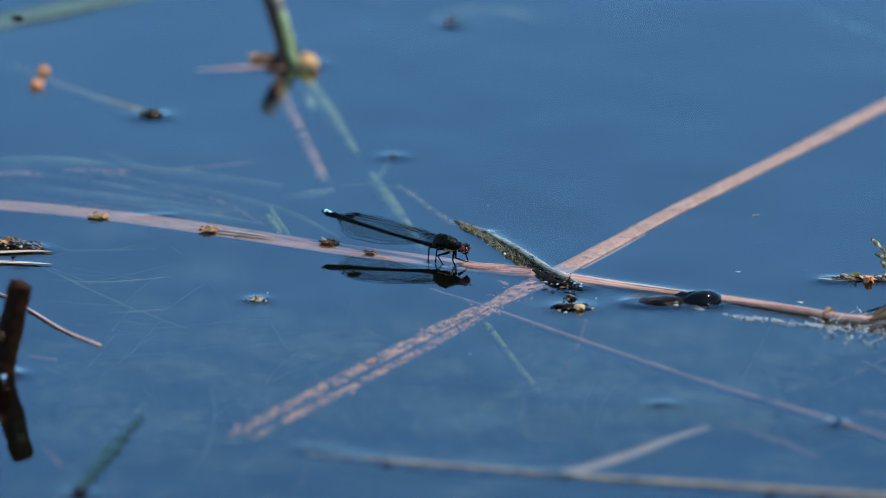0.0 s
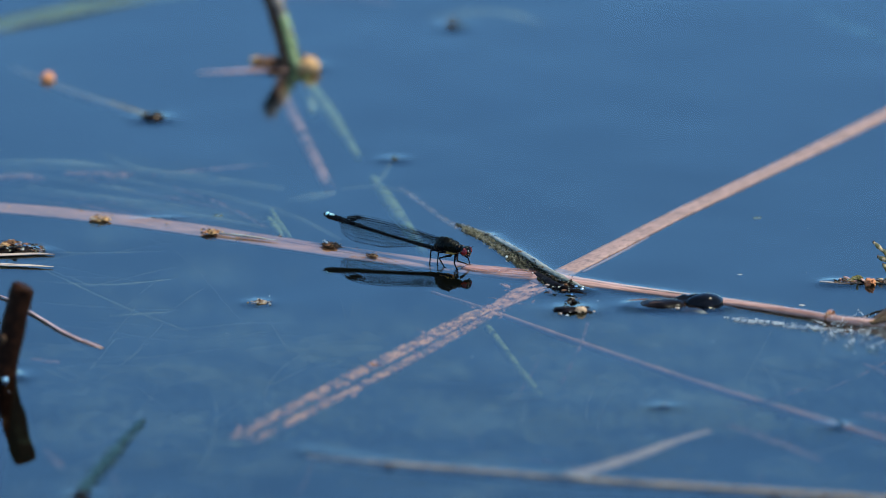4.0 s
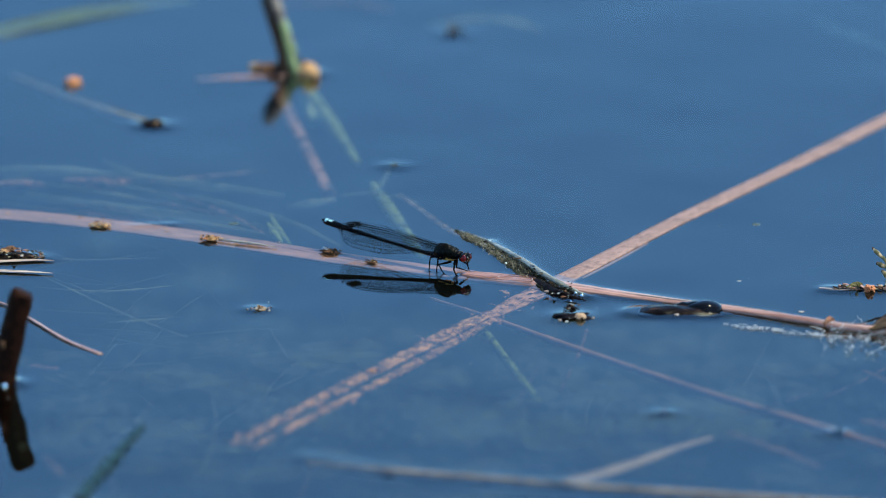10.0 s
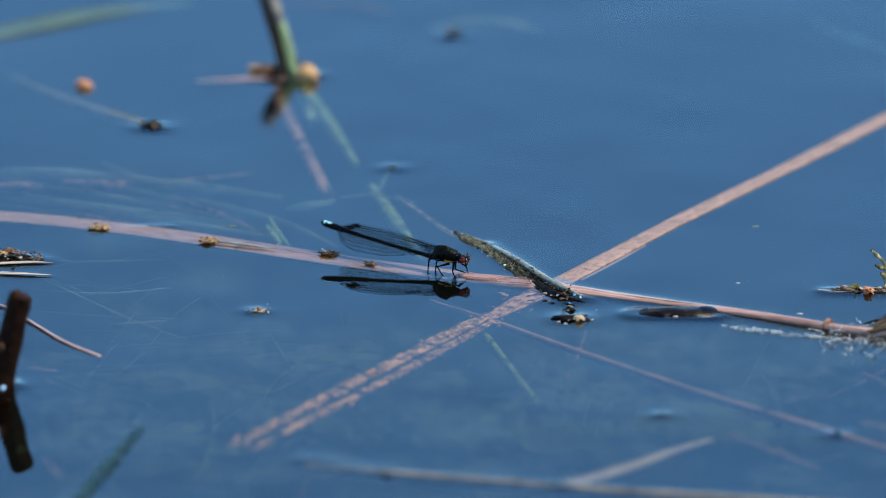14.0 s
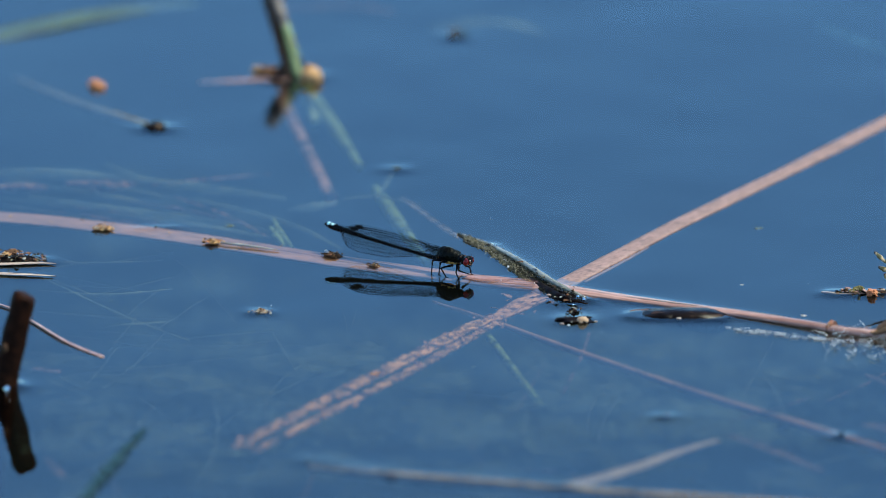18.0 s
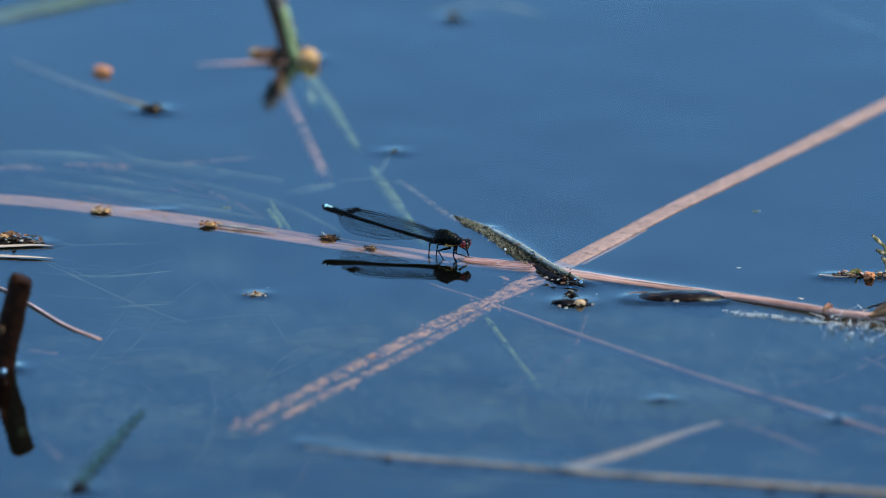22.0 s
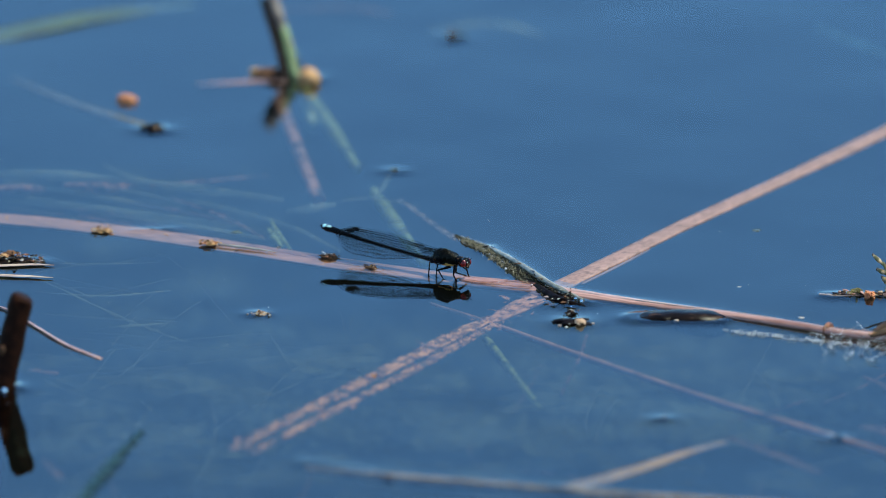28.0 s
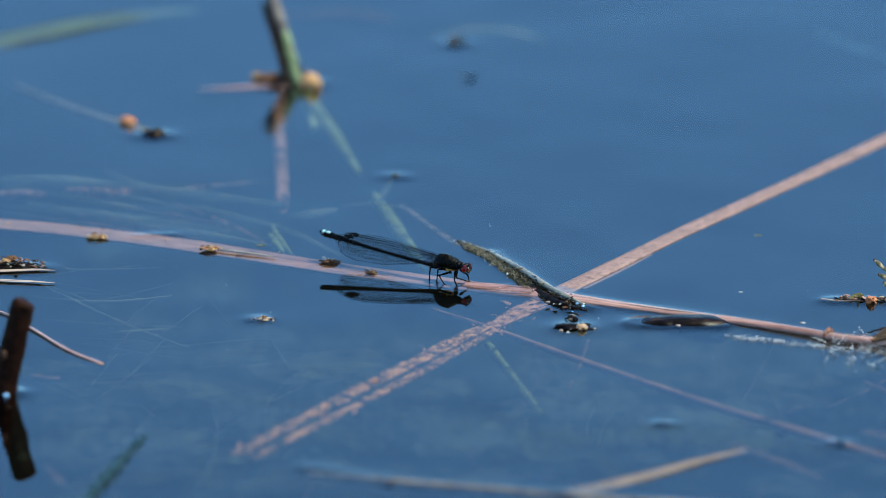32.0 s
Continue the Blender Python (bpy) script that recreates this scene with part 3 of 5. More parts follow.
def build_snag():
    s = thing("snagged_debris", "dark wet scrap with a cream grain and pale chips", "debris", (0.0263, -0.0500, 0.0000))
    part("neck", blob(BM(), (0.0260, -0.0425, 0.0000), (0.0007, 0.0034, 0.0002), 0.8, 8, 3, 3.0), DARK, s, "dark neck joining the scrap to the twig")
    for p, r in (((0.0272, -0.0334, 0.0009), 0.00034), ((0.0284, -0.0345, 0.0006), 0.00042), ((0.0262, -0.0395, 0.0007), 0.00022)):
        part("bead", blob(BM(), p, (r, r, r), 0, 1, 2), SILVER, s, "bright bead of air")
    part("scrap", blob(BM(), (0.0262, -0.0512, 0.0004), (0.0034, 0.0026, 0.0006), 0.6, 6, 3, 2.2), DARK, s)
    part("grain", blob(BM(), (0.0279, -0.0523, 0.0005), (0.0012, 0.0012, 0.0009), 0.3, 7, 3), CREAM, s, "rounded cream grain")
    for p, r in (((0.0238, -0.0535, 0.0003), 0.0006), ((0.0211, -0.0322, 0.0009), 0.0008), ((0.0306, -0.0515, 0.0002), 0.0005)):
        part("chip", blob(BM(), p, (r * 0.7, r * 0.6, r * 0.35), 0.9, r * 2e4, 2, 2.6), PALE_BLADE, s, "pale chip")
    rng = random.Random(17)
    for i in range(51):
        c, k = ((0.0262, -0.0505, 0.0004), (0.0245, -0.0345, 0.0007), (0.0262, -0.0425, 0.0002))[i % 3], rng.uniform(0.0002, 0.0005)
        part("scrap", scrap(BM(), (c[0] + rng.gauss(0, (0.0016, 0.0016, 0.0006)[i % 3]), c[1] + rng.gauss(0, (0.0012, 0.0012, 0.0020)[i % 3]), c[2] + rng.uniform(-0.0002, 0.0003)), k * 1.5, rng), (DARK, BROWN, DARK, DARK, TWIG)[i % 5], s)
    dips((0.0263, -0.0500), 0.0048, 0.0005)
    dips((0.0253, -0.0343), 0.004, 0.0003)


def build_slick_lump():
    """A glossy dark creature half out of the water; its domed front sinks away."""
    base = (0.0490, -0.0462, 0.0000)
    s = thing("water_slug", "glossy black slug-like creature at the surface beside the reed", "slug", base)
    back = part("back", shallow(blob(BM(), (0.0490, -0.0457, -0.0006), (0.0085, 0.0042, 0.0018), 0.14, 3, 4, 1.5), -0.0006, 0.2), SLICK_BROWN, s)
    part("tail", shallow(blob(BM(), (0.0449, -0.0460, -0.0004), (0.0052, 0.0040, 0.0019), 0.16, 5, 4, 1.6), -0.0004, 0.2), SLICK_BROWN, s)
    hump = blob(BM(), (0.0536, -0.0446, -0.0009), (0.0046, 0.0038, 0.0031), 0.2, 9, 4, 1.4)
    dome = part("dome", shallow(blob(hump, (0.0505, -0.0434, -0.0006), (0.0036, 0.0026, 0.0024), 0.3, 4, 4, 1.8), -0.0008, 0.2), SLICK, s, "smooth wet black dome")
    part("chip", blob(BM(), (0.0478, -0.0494, 0.0003), (0.0005, 0.0006, 0.0003), 0.5, 4, 2, 2.0), PALE_BLADE, s, "pale chip stuck to the skin")
    wets([(0.0408, -0.0462), (0.0560, -0.0462)], 0.0036, 0.00040)
    return dome, back


def build_surface_plant():
    p = thing("water_plant", "small floating plant with yellow-green buds and orange seeds", "plant", (0.0887, -0.0262, 0.0000))
    part("stem", sweep(BM(), with_r([(0.0817, -0.0268, -0.0001), (0.0875, -0.0267, 0.0000), (0.0934, -0.0261, 0.0001), (0.1017, -0.0250, 0.0003)], 0.0004, 0.0006, 0.0009), 9, 6, 0.3), DARK, p)
    part("dry_leaf", leaf(BM(), [(*(0.0779, -0.0261, 0.0001), 0.0003), (*(0.0811, -0.0269, 0.0000), 0.0010), (*(0.0840, -0.0269, 0.0000), 0.0012), (*(0.0875, -0.0266, 0.0001), 0.0008)], 0.0003, 0.1, 6, 0.1), PALE_BLADE, p)
    for a, b, w in (((0.0861, -0.0270, 0.0002), (0.0847, -0.0263, 0.0010), 0.0005), ((0.0862, -0.0270, 0.0002), (0.0856, -0.0269, 0.0015), 0.0005), ((0.0864, -0.0270, 0.0002), (0.0868, -0.0263, 0.0010), 0.0004), ((0.0859, -0.0275, 0.0002), (0.0838, -0.0272, 0.0005), 0.0005)):
        b, w = tuple(u + (v - u) * 1.15 for u, v in zip(a, b)), w * 1.2
        c = tuple(u * 0.45 + v * 0.55 for u, v in zip(a, b))
        part("leaf", leaf(BM(), [(*a, w * 0.4), (*c, w), (*b, w * 0.15)], 0.0002, 0.7, 5, 0.4), SPRIG, p, "olive-green curled leaf")
    # blob under the surface stands for the mirror image of the curled leaf
    part("leaf", blob(BM(), (0.0851, -0.0277, -0.0006), (0.0010, 0.0006, 0.0010), 0.15, 2, 2), SPRIG, p, "green blob put in for the leaf's reflection")
    part("seed_cluster", seed_cluster((0.0883, -0.0285, 0.0007)), ORANGE, p, "bumpy orange seed cluster")
    part("sprig", sweep(BM(), with_r([(0.0920, -0.0265, 0.0002), (0.0924, -0.0213, 0.0018), (0.0922, -0.0174, 0.0030), (0.0916, -0.0146, 0.0040)], 0.0005, 0.0004, 0.0003), 8, 5), SPRIG, p, "upright green sprig")
    for a, b, r in (((0.0917, -0.0153, 0.0037), (0.0896, -0.0114, 0.0049), 0.0007), ((0.0925, -0.0191, 0.0027), (0.0903, -0.0172, 0.0032), 0.0008), ((0.0924, -0.0225, 0.0016), (0.0913, -0.0200, 0.0022), 0.0008),
                    ((0.0925, -0.0202, 0.0020), (0.0950, -0.0148, 0.0038), 0.0012), ((0.0922, -0.0251, 0.0008), (0.0938, -0.0221, 0.0015), 0.0012)):
        a = tuple(u + (u - v) * 0.3 for u, v in zip(a, b))
        mid = tuple((u + v) / 2 for u, v in zip(a, b))
        tip = tuple(u * 0.25 + v * 0.75 for u, v in zip(a, b))
        bud = part("bud", sweep(BM(), [(*a, r * 0.22), (*mid, r * 0.55), (*tip, r * 0.66), (*b, r * 0.28)], 9, 4, 0.1, r * 1e4), BUD, p)
        # olive underside puts the bud's shade into colour
        part("bud_leaf", leaf(BM(), [(a[0] + r * 0.3, a[1], a[2] - r * 0.3, r * 0.15), (mid[0] + r * 0.2, mid[1] - r * 0.2, mid[2] - r * 0.3, r * 0.42), (tip[0], tip[1] - r * 0.3, tip[2] - r * 0.45, r * 0.1)], r * 0.12, 0.5, 4, 0.2), SPRIG, bud, "olive scale under the bud, standing for its shaded side")
        part("tip", blob(BM(), b, (r * 0.4, r * 0.4, r * 0.5), 0.4, 1, 2), BUD_TIP, bud, "brown bud tip")
    for i, (q, r) in enumerate((((0.0822, -0.0251, 0.0004), 0.0008), ((0.0832, -0.0246, 0.0004), 0.0007), ((0.0843, -0.0256, 0.0004), 0.0007), ((0.0864, -0.0265, 0.0004), 0.0008), ((0.0905, -0.0278, 0.0010), 0.0009),
                                ((0.0927, -0.0295, 0.0006), 0.0012))):
        part("crumb", blob(BM(), q, (r * 0.5, r * 0.45, r * 0.4), 0.9, i, 2, 2.4), (REED_RED, CREAM, BROWN)[i % 3], p)
    rng = random.Random(31)
    for i in range(70):
        q, k = (0.0811, -0.0269, 0.0003), rng.uniform(0.0002, 0.0005)
        part("scrap", scrap(BM(), (q[0] + rng.uniform(0, 0.011), q[1] + rng.uniform(-0.0014, 0.0008), q[2] + rng.uniform(-0.0002, 0.0005)), k * 1.6, rng),
             (REED, BROWN, ALGAE, DARK, DARK, BROWN, REED_RED)[i % 7], p)
    wets([(0.0805, -0.0267), (0.0920, -0.0272)], 0.002, 0.0003)
    dry = thing("brown_leaf", "dark brown folded dead leaf resting on the reed", "leaf", (0.0909, -0.0564, 0.0008))
    part("blade", leaf(BM(), [(*(0.0868, -0.0640, 0.0010), 0.0002), (*(0.0898, -0.0600, 0.0014), 0.0012), (*(0.0946, -0.0545, 0.0022), 0.0022), (*(0.1005, -0.0500, 0.0026), 0.0018)], 0.0003, 0.45, 8, 0.25, seed=3), LEAF_BROWN, dry)
    part("blade", leaf(BM(), [(*(0.0872, -0.0652, 0.0010), 0.0002), (*(0.0908, -0.0635, 0.0016), 0.0014), (*(0.0955, -0.0600, 0.0020), 0.0016), (*(0.1000, -0.0580, 0.0020), 0.0012)], 0.0003, 0.4, 8, -0.2, seed=5), LEAF_BROWN, dry)
    part("rib", sweep(BM(), [(*(0.0868, -0.0645, 0.0013), 0.0001), (*(0.0905, -0.0612, 0.0019), 0.00016), (*(0.0960, -0.0565, 0.0029), 0.00018), (*(0.1005, -0.0535, 0.0032), 0.00016)], 6, 5), TAN, dry, "pale midrib")
    part("rib", sweep(BM(), [(*(0.0850, -0.0585, 0.0005), 0.0001), (*(0.0885, -0.0560, 0.0012), 0.00022), (*(0.0925, -0.0540, 0.0016), 0.0002)], 6, 5), DARK, dry, "dark split stalk")


def seed_cluster(c):
    bm, rng = BM(), random.Random(3)
    blob(bm, c, (0.0012, 0.0011, 0.0006), 0.2, 3, 2)
    for i in range(44):
        a, h = rng.uniform(0, 6.28), rng.uniform(0, 1)
        blob(bm, (c[0] + math.cos(a) * 0.0013 * (1 - h * 0.5), c[1] + math.sin(a) * 0.0013, c[2] - 0.0006 + h * 0.0012), (0.00026, 0.00026, 0.00026), 0.3, i, 1)
    return bm


def build_fibres():
    rng = random.Random(11)
    bm = BM()
    # place, count, spread along and across the reed, how freely they turn
    spots = (((0.0802, -0.0630), 34, 0.0024, 0.004, 3.1), ((0.0836, -0.0700), 54, 0.0040, 0.006, 3.1), ((0.0636, -0.0598), 84, 0.0036, 0.0011, 0.14), ((0.0724, -0.0637), 56, 0.0034, 0.0010, 0.14),              ((0.0890, -0.0700), 50, 0.0042, 0.006, 3.1))
    for (x, y), n, wide, deep, turn_most in spots:
        for i in range(n):
            e = rng.gauss(0, wide)
            px, py = x + e, y + rng.gauss(0, deep) - e * (0.45 if turn_most < 1 else 0.25)
            a, ln = rng.uniform(-turn_most, turn_most), rng.choice((0.0006, 0.0012, 0.0018, 0.0028) if turn_most > 3 else (0.0004, 0.0008, 0.0014)) * rng.uniform(0.7, 1.2)
            free = turn_most > 3
            r, curl = rng.choice((0.00002, 0.00003, 0.00006) if free else (0.00003, 0.00004, 0.00007)), rng.gauss(0, 0.8 if free else 0.3)
            q, z = [(px, py, 0.0002, r)], 0.0002
            for k in range(3):
                a += curl * 0.5
                z = max(0.0001, z + rng.uniform(-0.0002, 0.0006) * (1.0 if free and ln > 0.0006 else 0.15))
                q.append((q[-1][0] + math.cos(a) * ln / 3, q[-1][1] + math.sin(a) * ln * 0.5, z, r * (1 - 0.2 * k)))
            sweep(bm, q, 4, 3)
            if free and i % 5 == 0:
                blob(bm, (px, py, 0.0002), (r * 4, r * 4, r * 2), 0.7, i, 1)
    solid("bleached_fibres", bm, FIBRE, "tangle of bleached white plant fibres along the reed", "fibres", (0.0816, -0.0640, 0.0000), kind="stuff")
    bits = BM()
    for i in range(46):
        e = rng.gauss(0, 0.006)
        scrap(bits, (0.0850 + e, -0.0690 - e * 0.3 + rng.gauss(0, 0.004), 0.0002), rng.uniform(0.0002, 0.0005), rng)
    solid("rotted_scraps", bits, BROWN, "dark rotted scraps caught among bleached fibres", "scraps", (0.0850, -0.0690, 0.0000), kind="stuff")


def build_stub():
    base = (-0.0889, -0.1043, 0.0000)
    tip = (base[0] + 0.0039, base[1] + 0.0030, 0.0177)
    low = (base[0] - 0.0042, base[1] - 0.004, -0.03)
    s = thing("reed_stub", "dark brown broken reed stub standing out of the water", "reed", base)
    part("stalk", sweep(BM(), [(*low, 0.0030, 0.0026), (*base, 0.0029, 0.0025), (base[0] + 0.0018, base[1] + 0.0015, 0.0086, 0.0028, 0.0024), (*tip, 0.0028, 0.0023)], 14, 8, 0.08, 8), STUB, s)
    part("torn_top", sweep(BM(), [(tip[0] - 0.0001, tip[1], tip[2] - 0.0005, 0.0029, 0.0024), (tip[0], tip[1], tip[2] + 0.0003, 0.0027, 0.0022), (tip[0] + 0.0002, tip[1], tip[2] + 0.0008, 0.0017, 0.0014)], 14, 3, 0.15, 3), STUB, s, "torn rim")
    part("bud_scar", blob(BM(), (base[0] + 0.0002, base[1] - 0.0022, 0.0085), (0.0006, 0.0004, 0.0010), 0.3, 3), BROWN, s, "small brownish scar")
    solid("bubble", blob(BM(), (base[0] + 0.0006, base[1] - 0.0036, 0.0005), (0.0006, 0.0006, 0.0006), 0, 1, 3), SILVER, "silvery air bubble at the foot of the stub", "bubble",
          (base[0] + 0.0008, base[1] - 0.0036, 0))
    wets([base[:2], (base[0] + 1e-4, base[1])], 0.0030, 0.0006)


def build_left_raft():
    r = thing("debris_raft", "raft of brown and green plant scraps", "debris", (-0.0906, 0.0005, 0.0000))
    rng = random.Random(21)
    for i in range(190):
        u = rng.random()
        p = (-0.0966 + 0.0127 * u, 0.0005 + rng.uniform(-0.003, 0.004), 0.0004 + (1 - u) * rng.uniform(0, 0.0018))
        k = rng.uniform(0.00015, 0.00042) * (1.2 - 0.5 * u)
        part("scrap", scrap(BM(), p, k * 1.7, rng) if i % 3 else blob(BM(), p, (k, k * 0.8, k * 0.5), 0.8, i, 2, 2.4), (BROWN, LEAF_BROWN, DARK, RUST, DARK, DARK, ALGAE, BROWN, TWIG, STRAW, DARK)[i % 11], r)
    part("lump", blob(BM(), (-0.0914, 0.0032, 0.0008), (0.0016, 0.0014, 0.0008), 0.6, 8, 3, 2.4), BROWN, r, "golden-brown soft lump")
    part("lump", blob(BM(), (-0.0926, 0.0013, 0.0009), (0.0012, 0.0012, 0.0007), 0.6, 3, 3, 2.4), TAN, r, "golden-brown soft lump")
    # silvery beads added to imitate white glints on the raft
    for p, k in (((-0.0872, 0.0010, 0.0010), 0.00022), ((-0.0862, -0.0008, 0.0009), 0.00018), ((-0.0901, 0.0008, 0.0014), 0.00022), ((-0.0891, 0.0034, 0.0010), 0.0002), ((-0.0883, 0.0018, 0.0009), 0.00025), ((-0.0907, 0.0035, 0.0012), 0.0002)):
        part("bead", blob(BM(), p, (k, k, k), 0, 1, 2), SILVER, r, "silvery bead put in for a white glint")
    part("mat", blob(BM(), (-0.0930, 0.0005, 0.0000), (0.0075, 0.0034, 0.0009), 0.4, 4, 3), DARK, r)
    wets([(-0.0966, 0.0000), (-0.0859, 0.0000)], 0.003, 0.0002)
    for pts in ([(*(-0.1011, -0.0043, 0.0001), 0.0008), (*(-0.0928, -0.0042, 0.0002), 0.0009), (*(-0.0858, -0.0033, 0.0003), 0.0006), (*(-0.0818, -0.0035, 0.0003), 0.00005)],
                [(*(-0.1009, -0.0107, 0.0001), 0.0009), (*(-0.0925, -0.0125, 0.0002), 0.0009), (*(-0.0860, -0.0136, 0.0003), 0.0006), (*(-0.0816, -0.0142, 0.0003), 0.00005)]):
        solid("dry_blade", leaf(BM(), pts, 0.00012, 0.25, 6), PALE_BLADE, "pale dry pointed grass blade floating beside the raft", "grass blade", pts[1][:3], "blades by the raft")
        wets([p[:2] for p in pts[:3]], 0.0010, 0.00010)
    red = [(-0.0952, -0.0351, 0.0002), (-0.0900, -0.0417, 0.0003), (-0.0840, -0.0549, 0.0003), (-0.0771, -0.0699, 0.0002), (-0.0698, -0.0807, 0.0000)]
    solid("red_stalk", leaf(BM(), with_r(red, 0.0002, 0.00022, 0.00028, 0.0004), 0.0003, 0.1, 8), REED_RED, "thin curved reddish stalk on the surface", "stalk", red[2])


def crumbs(name, label, centre, n, spread_x, mats, seed, lift=0.0007, size=0.0006, origin=None):
    t = thing(name, label, "debris", (centre[0], centre[1], 0) if origin is None else origin, "crumbs on the water")
    rng = random.Random(seed)
    part("matted_base", blob(BM(), (centre[0], centre[1], centre[2] + 0.0001), (spread_x * 0.85, spread_x * 0.7, size * 0.35), 0.8, seed, 3, 2.6), mats[0], t)
    for i in range(n):
        k = rng.uniform(0.5, 1.0) * size
        u = rng.gauss(0, 0.5)
        q = (centre[0] + u * spread_x, centre[1] + rng.gauss(0, 0.4) * spread_x, centre[2] + rng.uniform(0.0001, lift + 0.0004 * max(0.0, 1 - abs(u))))
        if i % 4:
            part("grain", blob(BM(), q, (k * 0.75, k * 0.65, k * 0.4), 0.9, seed + i, 2, 2.4), mats[i % len(mats)], t)
        else:
            part("scrap", scrap(BM(), q, k * 1.15, rng), mats[i % len(mats)], t)
    return t


def build_crumbs():
    made = {}
    made["one"] = crumbs("crumb_cluster", "golden-brown crumbs resting on the floating reed", (-0.0734, 0.0290, 0.0002), 64, 0.0023, (TAN, CREAM, CREAM, TAN, STRAW, CREAM, BROWN), 1, 0.0003, 0.00042)
    made["two"] = crumbs("crumb_cluster", "golden crumbs with dark husk on the floating reed", (-0.0494, 0.0156, 0.0003), 54, 0.0019, (TAN, CREAM, ORANGE, TAN, CREAM, TAN, BROWN, DARK), 2, 0.0003, 0.0004)
    made["three"] = crumbs("crumb_cluster", "pale tan crumb afloat in open water", (-0.0385, -0.0434, 0.0000), 46, 0.0018, (CREAM, STRAW, CREAM, TAN, CREAM, BROWN, DARK), 3, 0.0003, 0.00045)
    dips((-0.0385, -0.0434), 0.003, 0.0003)
    mound = crumbs("husk_mound", "ragged brown mound with pale bristles on the reed", (-0.0241, 0.0046, 0.0000), 60, 0.0018, (BROWN, DARK, BROWN, DARK, RUST, LEAF_BROWN), 6, 0.0004, 0.0004)
    part("heap", blob(BM(), (-0.0240, 0.0046, 0.0003), (0.0016, 0.0016, 0.0005), 0.9, 11, 3, 3.0), BROWN, mound)
    rng = random.Random(8)
    for i in range(7):
        a = rng.uniform(-1.2, 1.2)
        p = (-0.0246, 0.0044, 0.0007)
        part("bristle", sweep(BM(), [(*p, 0.00006), (p[0] + a * 0.0012, p[1], p[2] + rng.uniform(0.0001, 0.0009), 0.00003)], 5, 2), WHITE, mound, "pale bristle")
    made["mound"] = mound
    made["husk"] = crumbs("husk_mound", "small curled brown husk on the reed", (-0.0151, -0.0039, 0.0000), 26, 0.0011, (BROWN, DARK, CREAM, BROWN, TAN), 7, 0.0004, 0.00035)
    knob = thing("bobbing_knob", "dark knob of a sunken stalk breaking the surface", "stalk", (-0.0642, 0.1219, 0.0000))
    part("knob", blob(BM(), (-0.0642, 0.1209, 0.0001), (0.0024, 0.0034, 0.0014), 0.5, 4, 3, 2.2), DARK, knob)
    part("grain", blob(BM(), (-0.0636, 0.1195, 0.0007), (0.0005, 0.0008, 0.0005), 0.4, 5), CREAM, knob)
    part("grain", blob(BM(), (-0.0650, 0.1194, 0.0006), (0.0005, 0.0008, 0.0004), 0.4, 6), BROWN, knob)
    part("stalk", sweep(BM(), with_r([(-0.0979, 0.1992, -0.0070), (-0.0838, 0.1576, -0.0025), (-0.0744, 0.1380, -0.0010), (-0.0650, 0.1242, -0.0003)], 0.0005, 0.0008, 0.0010, 0.0008), 8, 8, 0.1), SUNK_BLEACHED, knob)
    dips((-0.0642, 0.1208), 0.0042, 0.0006)
    crumbs("dull_knob", "dull dark knob under a skin of water", (0.0435, -0.1272, -0.0002), 5, 0.0016, (DARK, BROWN), 4, 0.0004)
    wets([(0.0430, -0.1279), (0.0441, -0.1279)], 0.0012, 0.0003)
    crumbs("far_knob", "small dark scrap on the far water", (0.0021, 0.2123, 0.0000), 9, 0.0021, (ALGAE_DARK, DARK, BROWN), 5, 0.0008, 0.0009)
    dips((0.0021, 0.2111), 0.0042, 0.0004)
    return made


